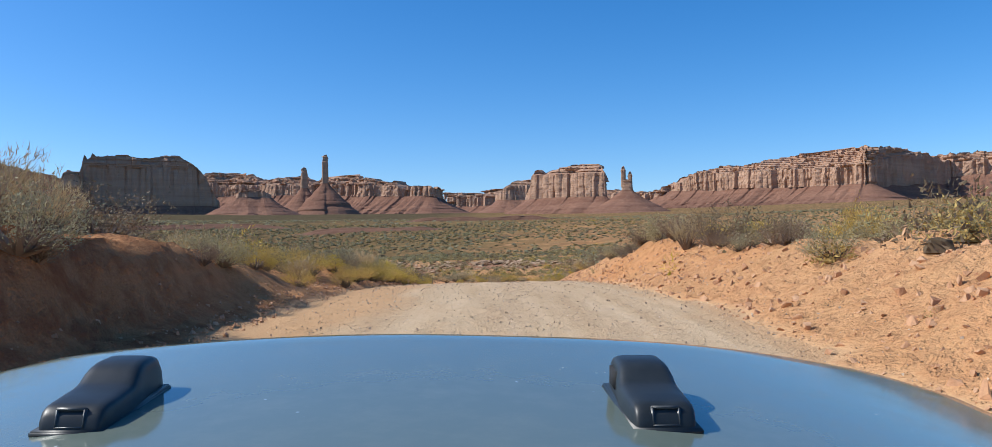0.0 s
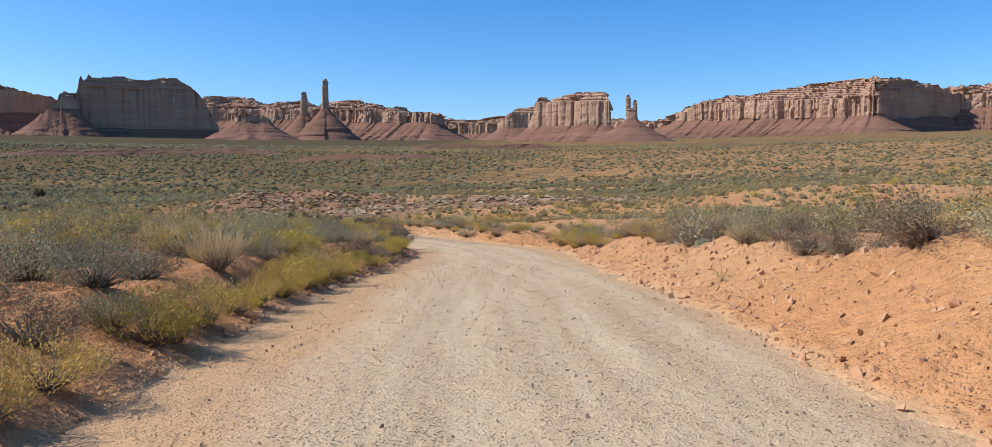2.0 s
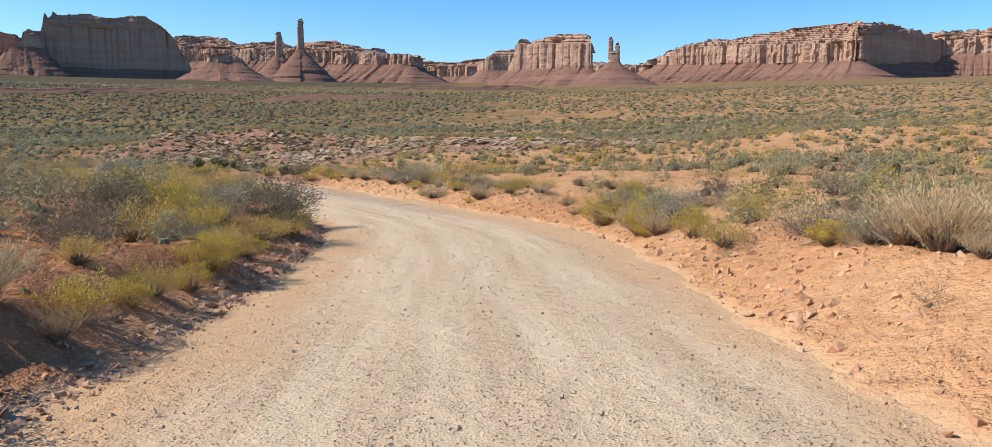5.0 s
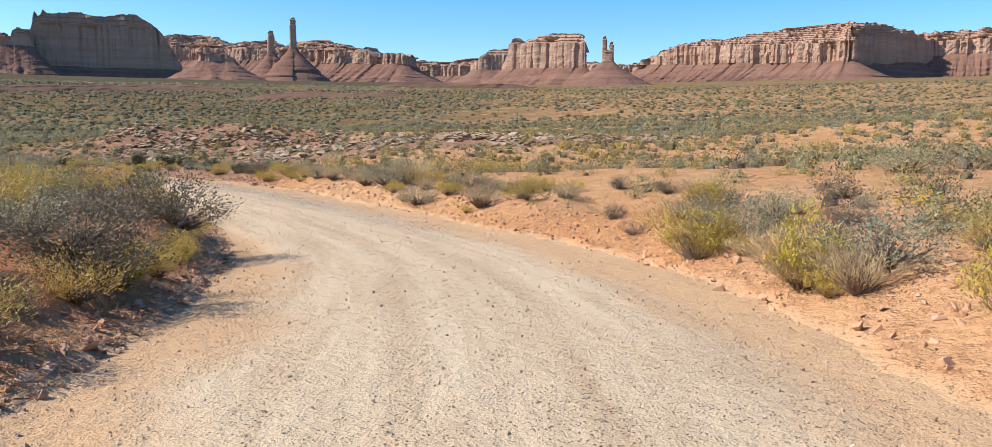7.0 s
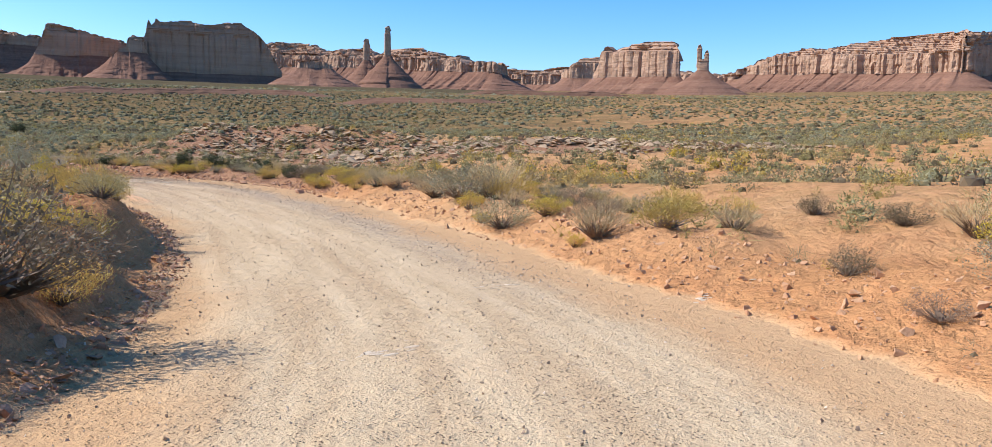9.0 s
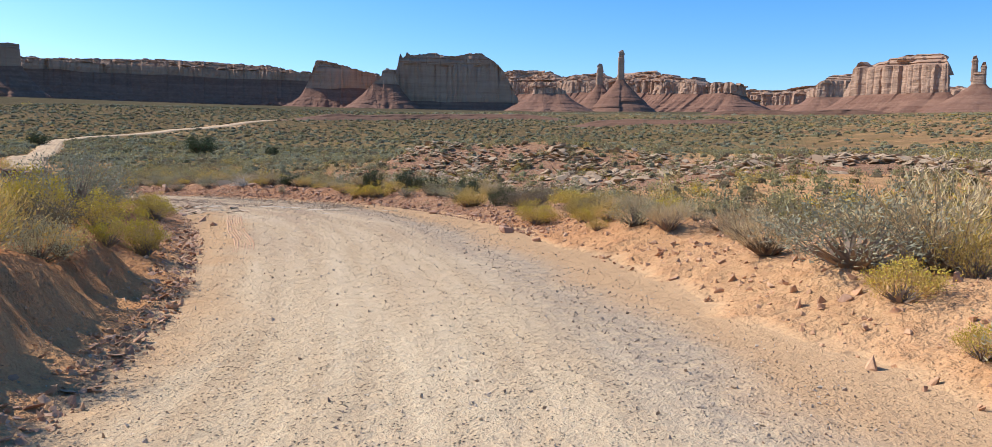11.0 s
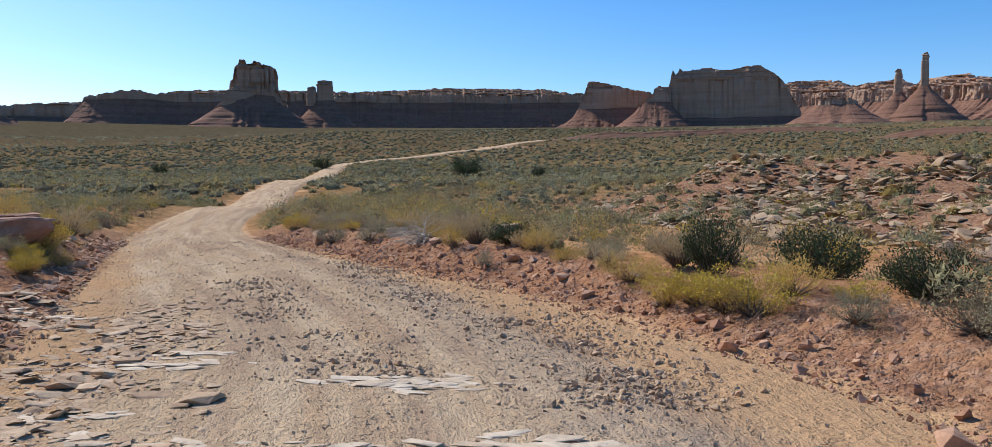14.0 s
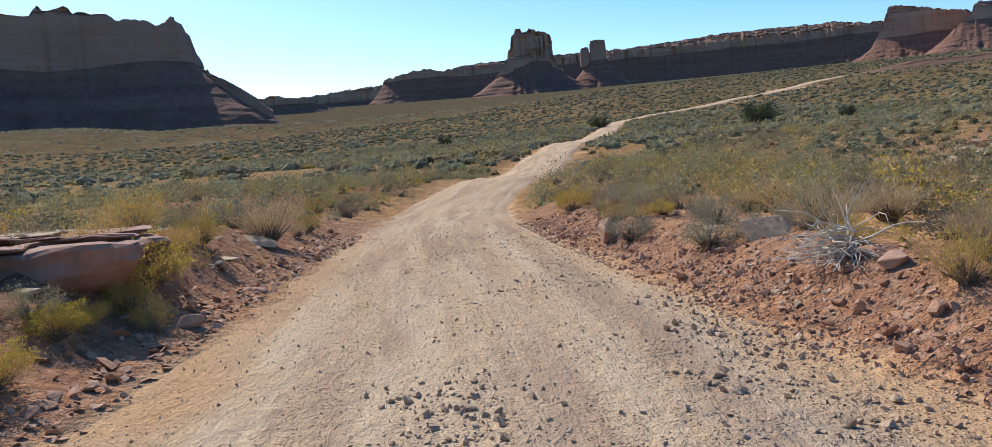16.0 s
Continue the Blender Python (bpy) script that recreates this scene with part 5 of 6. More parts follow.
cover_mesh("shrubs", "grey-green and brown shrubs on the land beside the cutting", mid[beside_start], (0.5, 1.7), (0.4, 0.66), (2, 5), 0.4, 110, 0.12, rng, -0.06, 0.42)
aside = ~close & (mid[:, 1] <= 40) & (np.abs(mid[:, 0]) >= 48)
cover_mesh("shrubs", "scattered shrubs on the land well aside of the road", mid[aside], (0.5, 1.7), (0.4, 0.66), (2, 5), 0.6, 24, 0.16, np.random.default_rng(77), -0.06, 0.5)
tuft = scatter(-48, 26, 4, 112, 0.85, rng)
lat, st, _ = to_road(tuft[:, 0], tuft[:, 1])
gap = np.abs(lat) - half_width(st, lat)
keep = (gap > 0.5) & (gap < 20) & (st > 4) & (st < 125) & (rng.uniform(0, 1, len(tuft)) < 0.12 + 0.45 * smooth(fbm(tuft[:, 0] / 5, tuft[:, 1] / 5, 0, 93, 2), -0.1, 0.5)) & free(tuft, -0.3)
cover_mesh("grass", "small tufts of dry yellow grass on red soil", tuft[keep], (0.18, 0.55), (0.45, 0.8), (1, 4), 0.3, 44, 0.4, rng, 0.25, 0.05)
far = scatter(-230, 130, 110, 250, 1.5, rng)
lat, st, _ = to_road(far[:, 0], far[:, 1])
inside = (far[:, 0] > -80) & (far[:, 0] < 66) & (far[:, 1] < 150)
bear = np.degrees(np.arctan2(-far[:, 0] - 5, far[:, 1] - 20))
view = (bear < 84) & (bear > -34)
keep = ~inside & view & (np.abs(lat) > 3.2) & (rng.uniform(0, 1, len(far)) < cover_share(far[:, 0] / 1.6, far[:, 1] / 1.6, -0.1))
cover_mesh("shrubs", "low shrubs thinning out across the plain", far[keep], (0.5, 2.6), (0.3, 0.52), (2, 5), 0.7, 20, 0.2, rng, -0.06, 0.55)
out = scatter(-420, 240, 60, 520, 3.4, rng)
lat, st, _ = to_road(out[:, 0], out[:, 1])
bear = np.degrees(np.arctan2(-out[:, 0] - 5, out[:, 1] - 20))
inside = ((out[:, 0] > -230) & (out[:, 0] < 130) & (out[:, 1] < 250) & (out[:, 1] > 110)) | ((out[:, 0] > -80) & (out[:, 0] < 66) & (out[:, 1] < 150))
keep = ~inside & (bear < 90) & (bear > -38) & (np.abs(lat) > 4) & (rng.uniform(0, 1, len(out)) < cover_share(out[:, 0] / 2.4, out[:, 1] / 2.4, -0.12))
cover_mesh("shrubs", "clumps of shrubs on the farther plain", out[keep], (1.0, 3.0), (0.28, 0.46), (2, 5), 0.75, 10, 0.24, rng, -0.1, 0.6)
outer = scatter(-950, 650, -50, 1100, 9.5, rng)
r = np.hypot(outer[:, 0] + 20, outer[:, 1] - 60)
az = np.degrees(np.arctan2(-outer[:, 0] - 10, outer[:, 1] - 30))
box = (outer[:, 0] > -420) & (outer[:, 0] < 240) & (outer[:, 1] < 520) & (outer[:, 1] > 60)
keep = ~box & (az < 100) & (az > -45) & (r > 110) & (rng.uniform(0, 1, len(outer)) < 0.85)
cover_mesh("shrubs", "distant clumps of shrubs on the plain", outer[keep], (2.0, 6.4), (0.16, 0.3), (1, 6), 0.8, 7, 0.22, rng, -0.12, 0.5)


M_BED = make_rock("bare_bedrock", (0.62, 0.46, 0.30), (0.74, 0.60, 0.43), 5)
M_DRIFT = make_rock("drift_stones", (0.43, 0.28, 0.165), (0.62, 0.44, 0.275), 9)
M_PLATE = make_rock("broken_plates", (0.44, 0.28, 0.16), (0.63, 0.45, 0.28), 7)
M_CLOD = make_rock("dry_earth", (0.53, 0.285, 0.145), (0.62, 0.375, 0.21), 8)


# ---- stones ----
def hull(seed, size, points=13):
    """An angular stone: the hull of a few points."""
    r = np.random.default_rng(seed)
    bm = bmesh.new()
    q = r.normal(0, 1, (points, 3))
    q = q / np.abs(q).max(1)[:, None] ** 0.7
    for a in q * np.array(size) / 2:
        bm.verts.new(a)
    res = bmesh.ops.convex_hull(bm, input=bm.verts)
    bmesh.ops.delete(bm, geom=[g for g in res["geom_interior"] if isinstance(g, bmesh.types.BMVert)], context='VERTS')
    bmesh.ops.triangulate(bm, faces=bm.faces)
    bm.verts.index_update()
    v = np.array([w.co[:] for w in bm.verts])
    f = np.array([[w.index for w in g.verts] for g in bm.faces])
    bm.free()
    return v, f


BLOCKS = [hull(500 + i, (1.0, 0.8, 0.55)) for i in range(8)]
SLABS = [hull(600 + i, (1.0, 0.78, 0.2), 13) for i in range(8)]
LUMPS = [hull(800 + i, (1.0, 0.85, 0.65), 10) for i in range(6)]
GRITS = [hull(700 + i, (1.0, 0.8, 0.6), 6) for i in range(6)]


def heap(name, label, shapes, pts, sizes, mat, rng, tilt=20, sink=0.25, category="stones", strike=None):
    """Stones past counting, in one mesh."""
    vs, fs, base = [], [], 0
    z = lie(pts[:, 0], pts[:, 1])
    for (x, y), s, zz in zip(pts, sizes, z):
        v, f = shapes[rng.integers(len(shapes))]
        e = Euler((math.radians(rng.normal(0, tilt)), math.radians(rng.normal(0, tilt)), rng.uniform(0, 6.28) if strike is None else math.radians(rng.normal(strike, 11)))).to_matrix()
        w = v @ np.array(e).T * s
        w = w + (x, y, zz - w[:, 2].min() * (1 - 2 * sink) * 1.0)
        vs.append(w)
        fs.append(f + base)
        base += len(v)
    return tagged(new(name, mesh_from(name, np.vstack(vs), np.vstack(fs), mat)), label, category, kind="stuff")


def stone(kind, x, y, s, rng, name="rock", label="", m=None, mat=None, sink=0.3):
    shapes = SLABS if kind == "slab" else BLOCKS
    v, f = shapes[rng.integers(len(shapes))]
    mat = mat or (M_SLAB if kind == "slab" else M_STONE)
    me = STONE_MESH.get((mat.name, id(v)))
    if me is None:
        me = STONE_MESH[(mat.name, id(v))] = rough_stone(v, f, mat)
    z = float(lie(x, y))
    if m is None:
        m = pose(x, y, z + s * (0.12 if kind == "slab" else 0.22) * (1 - sink), rng.normal(0, 9), rng.normal(0, 9), rng.uniform(0, 360))
    ob = new(name, me)
    ob.matrix_basis = m @ Matrix.Diagonal((s, s, s, 1))
    return tagged(ob, label or ("pale sandstone slab lying by the road" if kind == "slab" else "angular red stone lying by the road"), "rock", "roadside rocks")


STONE_MESH = {}


def rough_stone(v, f, mat):
    """The hull with its faces cut finer and its edges worn."""
    bm = bmesh.new()
    vv = [bm.verts.new(a) for a in v]
    for a in f:
        bm.faces.new([vv[i] for i in a])
    bmesh.ops.bevel(bm, geom=bm.edges[:], offset=0.03, segments=1, affect='EDGES', clamp_overlap=True)
    me = bpy.data.meshes.new("rock")
    bm.to_mesh(me)
    bm.free()
    me.materials.append(mat)
    return me


rng = np.random.default_rng(9)
# the stony hill inside the bend
hill = np.column_stack([rng.uniform(-54, 16, 34000), rng.uniform(100, 146, 34000)])
lat, st, _ = to_road(hill[:, 0], hill[:, 1])
share = stony_ground(hill[:, 0], hill[:, 1]) * smooth(fbm(hill[:, 0] / 4, hill[:, 1] / 4, 0, 81, 2), -0.45, 0.5)
hill = hill[(np.abs(lat) > 6) & (rng.uniform(0, 1, len(hill)) < share)][:6800]
span = np.minimum(0.14 + rng.gamma(1.35, 0.2, len(hill)), 0.95)
big = (span > 0.42) & (np.hypot(hill[:, 0] + 22, hill[:, 1] - 84) < 46)
big &= np.cumsum(big) <= 220
heap("rocks", "tan sandstone slabs strewn over a low stony hill", SLABS, hill[~big], span[~big], M_HILL, rng, 13, 0.12, "rocks")
HILL_SLABS = list(zip(hill[big], span[big]))
# rubble on the verges
tan = np.gradient(LINE[:, :2], axis=0)
tan /= np.linalg.norm(tan, axis=1)[:, None]


def beside(st, lat):
    """Points at a station along the road and a distance from its middle (right positive)."""
    x, y, tx, ty = (np.interp(st, STATION, c) for c in (LINE[:, 0], LINE[:, 1], tan[:, 0], tan[:, 1]))
    return np.stack([x + ty * lat, y - tx * lat], 1)


def strip(st0, st1, n, lat, side=1):
    st = rng.uniform(st0, st1, n)
    return st, half_width(st, side) + lat


st, d = strip(82, 117, 13000, np.abs(rng.normal(0, 1, 13000)) * 0.7 - 0.3)
heap("rubble", "broken red rubble along the road's verge", GRITS, beside(st, d), 0.012 + rng.gamma(1.1, 0.014, len(st)), M_STONE, rng, 40, 0.3, "rubble")
st, d = strip(84, 116, 700, np.abs(rng.normal(0, 1, 700)) * 0.8 - 0.1)
heap("rubble", "larger angular stones among the verge's rubble", BLOCKS, beside(st, d), np.minimum(0.035 + rng.gamma(1.2, 0.028, len(st)), 0.15), M_STONE, rng, 35, 0.25, "rubble")
st, d = strip(95, 117, 1700, np.abs(rng.normal(0, 1, 1700)) * 0.6 - 0.1, -1)
heap("rubble", "flat dark rubble below the rock ledge", SLABS, beside(st, -d), 0.03 + rng.gamma(1.2, 0.03, len(st)), M_STONE, rng, 22, 0.25, "rubble")
st, d = strip(30, 84, 3200, np.abs(rng.normal(0, 1, 3200)) * 0.3 - 0.2, -1)
heap("rubble", "broken red slabs along the foot of the cut bank", SLABS, beside(st, -d), 0.022 + rng.gamma(1.2, 0.024, len(st)), M_STONE, rng, 24, 0.25, "rubble")
# bare bedrock showing through the road at the bend's end
BEDS = [(v * (1, 0.4, 0.3), f) for v, f in SLABS]
q, span = [], []
for x, y, reach, n, big in [(-24.7, 84.45, 0.3, 26, 0.46), (-22.55, 85.35, 0.3, 34, 0.5), (-22.4, 85.75, 0.32, 26, 0.42), (-20.6, 85.05, 0.26, 30, 0.46), (-23.6, 83.2, 0.4, 22, 0.34),
                            (-22.7, 83.3, 0.35, 20, 0.34), (-24.9, 84.9, 0.35, 20, 0.36), (-28.5, 84.7, 0.3, 16, 0.5), (-21.3, 84.2, 0.3, 14, 0.3), (-19.0, 83.9, 0.3, 12, 0.26),
                            (-18.9, 86.0, 0.3, 12, 0.28), (-4.4, 60.0, 0.35, 14, 0.24), (-0.9, 63.6, 0.35, 12, 0.22), (-3.7, 64.1, 0.3, 10, 0.22)]:
    along, over = rng.normal(0, reach, n), rng.normal(0, 0.09, n)
    q.append(np.column_stack([x + along * 0.77 - over * 0.64, y + along * 0.64 + over * 0.77]))
    span.append(rng.uniform(0.2, 1.0, n) * big * 0.8)
heap("bedrock", "pale thin plates of bedrock worn bare in the road", BEDS, np.vstack(q), np.concatenate(span), M_BED, rng, 1.2, 0.22, "bedrock", 40)
# flat broken stone on the inside of the bend, where the bed comes to the surface
q = beside(rng.uniform(89.5, 99, 4200), rng.uniform(-4.4, -1.2, 4200))
q = q[rng.uniform(0, 1, len(q)) < smooth(fbm(q[:, 0] / 0.9, q[:, 1] / 0.9, 0, 131, 3), -0.25, 0.35)]
heap("rubble", "flat brown plates of broken stone on the inside of the bend", SLABS, q, np.minimum(0.03 + rng.gamma(1.2, 0.045, len(q)), 0.36), M_PLATE, rng, 7, 0.3, "rubble", 40)
# coarse stones raked into low drifts between the wheel tracks
for st0, st1, mid_lat, slope, spread, n, name in [(91, 96, 2.0, 0.12, 0.5, 2600, "grey-brown stones heaped beside the outer wheel track"), (92.5, 101.5, -0.05, -0.06, 0.4, 1600, "dark stones left in a line between the wheel tracks"),
                                                  (96, 104, 1.75, 0.13, 0.45, 1800, "broken stones drifted along the worn road")]:
    st = rng.uniform(st0, st1, n)
    q = beside(st, mid_lat + slope * (st - st0) + rng.normal(0, spread, n))
    q = q[rng.uniform(0, 1, n) < smooth(fbm(q[:, 0] / 0.8, q[:, 1] / 0.8, 0, 133, 2), -0.5, 0.3)]
    heap("rubble", name, BLOCKS, q, np.minimum(0.014 + rng.gamma(1.2, 0.015, len(q)), 0.08), M_DRIFT, rng, 35, 0.3, "rubble")
# tyre treads pressed into the soft orange sand of the inner edge
vs, fs, base = [], [], 0
for track in (-3.3, -2.35):
    st = np.arange(80.0, 88.9, 0.07)
    for rib in range(7):
        lat = track + 0.055 * (rib - 3) + 0.1 * vnoise(st / 3, 0, 0, 141) + 0.25 * smooth(st, 86, 89)
        high = 0.010 * smooth(vnoise(st * 1.3, rib * 3.7 + track, 0, 143), -0.7, 0.2) * smooth(st, 80, 81.5) * smooth(st, 88.9, 87.5) + 0.004 * vnoise(st * 6, rib + track, 0, 145)
        row = []
        for side, up in ((-0.026, -0.006), (0.0, 0.0), (0.026, -0.006)):
            p = beside(st, lat + side)
            row.append(np.column_stack([p, lie(p[:, 0], p[:, 1]) + up + (high if up == 0 else 0)]))
        n = len(st)
        vs.append(np.vstack(row))
        i = np.arange(n - 1)
        for a, b in ((0, n), (n, 2 * n)):
            fs += [np.column_stack([i + a, i + a + 1, i + b + 1]) + base, np.column_stack([i + a, i + b + 1, i + b]) + base]
        base += 3 * n
tagged(new("tyre_tracks", mesh_from("tyre_tracks", np.vstack(vs), np.vstack(fs), M_CLOD)), "tyre treads pressed into soft orange sand", "tyre tracks", kind="stuff")
# clods on the cut banks
st, d = strip(2, 86, 5200, rng.uniform(-0.25, 2.3, 5200))
heap("clods", "lumps of dry red earth on the sunny bank", LUMPS, beside(st, d), np.minimum(0.02 + rng.gamma(1.1, 0.036, len(st)), 0.15), M_CLOD, rng, 40, 0.36, "clods")
st, d = strip(2, 98, 5200, np.abs(rng.normal(0, 0.5, 5200)) - 0.3, -1)
heap("clods", "crumbled earth along the shaded cut bank", LUMPS, beside(st, -d), np.minimum(0.015 + rng.gamma(1.2, 0.02, len(st)), 0.09), M_CLOD, rng, 40, 0.3, "clods")
# loose gravel on the carriageway, thickest between and outside the wheel tracks
M_GRIT = make_rock("road_stones", (0.34, 0.235, 0.155), (0.70, 0.55, 0.39), 9)
n = 24000
st = rng.uniform(1, 122, n)
across = rng.choice([-2.7, -1.5, 0.0, 1.5, 2.5], n, p=[0.24, 0.12, 0.28, 0.12, 0.24]) + rng.normal(0, 0.5, n)
gr = beside(st, np.clip(across, -3.4, 3.4))
heap("gravel", "loose gravel on the road", GRITS, gr, np.minimum(0.009 + rng.gamma(1.2, 0.008, n), 0.038), M_GRIT, rng, 60, 0.25, "gravel")
st = rng.uniform(64, 100, 3800)
heap("gravel", "grey gravel windrow along the outer wheel track", GRITS, beside(st, np.clip(rng.normal(2.0, 0.45, 3800), 0.6, 3.3)), np.minimum(0.010 + rng.gamma(1.2, 0.009, 3800), 0.04), M_GRIT, rng, 60, 0.3, "gravel")
# broken stone lying in drifts over the worn end of the bend
q = beside(rng.uniform(86, 116, 9000), np.clip(rng.normal(1.2, 1.2, 9000), -2.4, 3.2))
q = q[rng.uniform(0, 1, len(q)) < smooth(fbm(q[:, 0] / 1.7, q[:, 1] / 1.7, 0, 87, 3), -0.05, 0.45)]
heap("rubble", "broken brown stone in drifts on the worn road", GRITS, q, np.minimum(0.010 + rng.gamma(1.2, 0.010, len(q)), 0.07), M_GRIT, rng, 35, 0.38, "rubble")
# single rocks beside the road
for x, y, s in [(-12.9, 81.2, 0.32), (-11.7, 79.9, 0.16), (-13.4, 82.4, 0.2), (-16.9, 85.4, 0.22), (-18.6, 86.8, 0.25), (-21.0, 88.6, 0.22), (-24.0, 90.4, 0.2), (-24.9, 91.0, 0.28),
                (-26.6, 91.8, 0.25), (-28.3, 92.5, 0.2), (-33.4, 94.2, 0.3), (-38.2, 97.4, 0.4), (-42.0, 89.6, 1.0), (-38.6, 88.6, 0.4), (-42.0, 90.0, 0.4), (-43.5, 99.8, 0.25)]:
    stone("slab" if s > 0.35 else "block", x, y, s, rng)
for x, y, s in [(-20.6, 80.0, 0.22), (-22.4, 81.2, 0.3), (-23.4, 81.9, 0.2), (-24.8, 82.5, 0.25), (-26.4, 83.2, 0.22), (-30.9, 85.7, 0.22), (-34.6, 87.5, 0.3), (-19.4, 79.1, 0.18),
                (-3.0, 70.3, 0.14), (-6.0, 73.8, 0.14), (-8.2, 76.0, 0.18), (2.3, 52.0, 0.12), (-29.6, 92.8, 0.26)]:
    stone("block", x, y, s, rng)
for (x, y), s in HILL_SLABS:
    stone("slab", float(x), float(y), float(s), rng, "rock", "tan sandstone slab lying on the stony hill", None, M_HILL)
# a leaning pale slab, an upright red stone and a broad dark slab on the berm
z = float(lie(-32.3, 94.1))
stone("slab", 0, 0, 0.62, rng, "rock", "large pale slab leaning on the berm", pose(-32.3, 94.1, z + 0.1, 50, 10, 25))
z = float(lie(-36.6, 94.8))
stone("block", 0, 0, 0.5, rng, "rock", "upright red stone at the road's edge", pose(-36.6, 94.8, z + 0.16, 0, 86, 35))
z = float(lie(-28.6, 94.3))
stone("slab", 0, 0, 1.3, rng, "rock", "broad dark slab half buried past the berm", pose(-28.6, 94.3, z + 0.1, 28, 8, 160))


def ledge_thing(x, y, z0, turn, rng):
    """A thick red sandstone ledge, undercut beside the road, its back buried in the bank."""
    ob = tagged(empty("rock_ledge", pose(x, y, z0, 3, 2, turn)), "undercut red sandstone ledge strewn with pale loose slabs", "rock ledge")
    z = -0.75
    for i, (w, d, t, back) in enumerate([(5.0, 2.4, 0.45, 0.5), (6.2, 3.2, 0.55, 0.1), (5.6, 2.9, 0.08, 0.25), (4.6, 2.4, 0.07, 0.45)]):
        n = 72
        a = np.linspace(0, 2 * np.pi, n, endpoint=False)
        rad = 1 + 0.2 * vnoise(np.cos(a) * 1.6 + i * 5, np.sin(a) * 1.6, 0, 90 + i) + 0.07 * np.round(2 * vnoise(np.cos(a) * 4, np.sin(a) * 4 + i, 0, 95)) + 0.04 * vnoise(np.cos(a) * 14, np.sin(a) * 14 + i, 0, 97)
        px = np.sign(np.cos(a)) * np.abs(np.cos(a)) ** 0.75 * w / 2 * rad
        py = np.sign(np.sin(a)) * np.abs(np.sin(a)) ** 0.75 * d / 2 * rad - back
        rings = []
        for hgt, inn in ((0, 0.86), (0.15, 0.93), (0.4, 0.975), (0.65, 0.995), (0.88, 1.0), (0.97, 0.985), (1, 0.93), (1.02, 0.6), (1.05, 0.25)):
            wob = 1 + 0.035 * vnoise(px * 2.5, py * 2.5, hgt * 5, 99 + i) + 0.012 * vnoise(px * 9, py * 9, hgt * 9, 103 + i)
            rings.append(np.column_stack([px * inn * wob, py * inn * wob, np.full(n, z + t * hgt) + 0.06 * vnoise(px * inn * 2, py * inn * 2, 0, 98)]))
        v = np.vstack(rings)
        m = len(rings)
        f = [(r * n + k, r * n + (k + 1) % n, (r + 1) * n + (k + 1) % n, (r + 1) * n + k) for r in range(m - 1) for k in range(n)]
        f += [tuple(range((m - 1) * n, m * n)), tuple(range(n - 1, -1, -1))]
        child("layer", mesh_from("layer", v, f, M_LEDGE), ob)
        z += t - 0.02
    for k in range(150):
        v, f = SLABS[k % len(SLABS)]
        me = STONE_MESH.get((M_SLAB.name, id(v)))
        if me is None:
            me = STONE_MESH[(M_SLAB.name, id(v))] = rough_stone(v, f, M_SLAB)
        sx, sy = rng.uniform(-2.2, 2.0), -0.3 + rng.uniform(-0.8, 1.3)
        sz = 0.09 + rng.gamma(1.4, 0.07)
        child("loose_slab", me, ob, "", pose(sx, sy, z + 0.02 + 0.02 * rng.uniform(), rng.normal(0, 5), rng.normal(0, 5), rng.uniform(0, 360)) @ Matrix.Diagonal((sz, sz, sz * 0.8, 1)))
    return ob


M_LEDGE = make_rock("red_ledge_sandstone", (0.36, 0.19, 0.125), (0.42, 0.235, 0.155), 2.5)
ledge_thing(-37.8, 85.2, -0.45, 204, rng)
# thin pale plates shed over the bank above the ledge
n = 900
q = np.column_stack([rng.normal(-42, 3.2, n), rng.normal(84.6, 1.7, n)])
lat, st, _ = to_road(q[:, 0], q[:, 1])
heap("stones", "pale thin plates shed over the bank above the ledge", SLABS, q[lat < -3.6], 0.06 + rng.gamma(1.3, 0.07, int((lat < -3.6).sum())), M_SLAB, rng, 8, 0.2, "stones")


def dead_bush(x, y, w, rng):
    """Pale bare roots and branches of an uprooted bush."""
    v, f = [], []
    for i in range(70):
        a = rng.normal(0.6, 0.9)
        q = np.array([0.0, 0.0, 0.14]) + rng.normal(0, 0.05, 3)
        d = np.array([math.cos(a), math.sin(a), rng.uniform(-0.15, 0.75)])
        path = [q]
        for k in range(5):
            d = d + rng.normal(0, 0.32, 3) + (0, 0, -0.16)
            d /= np.linalg.norm(d)
            q = q + d * w * rng.uniform(0.09, 0.16)
            q[2] = max(q[2], 0.01)
            path.append(q)
        tv, tf = tube(path, rng.uniform(0.006, 0.014), 0.002, 4)
        f += [tuple(c + len(v) for c in g) for g in tf]
        v += tv
    ob = new("dead_bush", mesh_from("dead_bush", np.array(v), f, M_BARE))
    ob.matrix_basis = pose(x, y, float(lie(x, y)) - 0.03, 0, 0, 200)
    return tagged(ob, "bleached bare branches of a dead bush on rubble", "dead bush")


M_BARE = make_plant("bleached_wood", (0.50, 0.42, 0.31), (0.62, 0.54, 0.42), None, False, 0.0)
dead_bush(-30.3, 93.1, 1.3, rng)


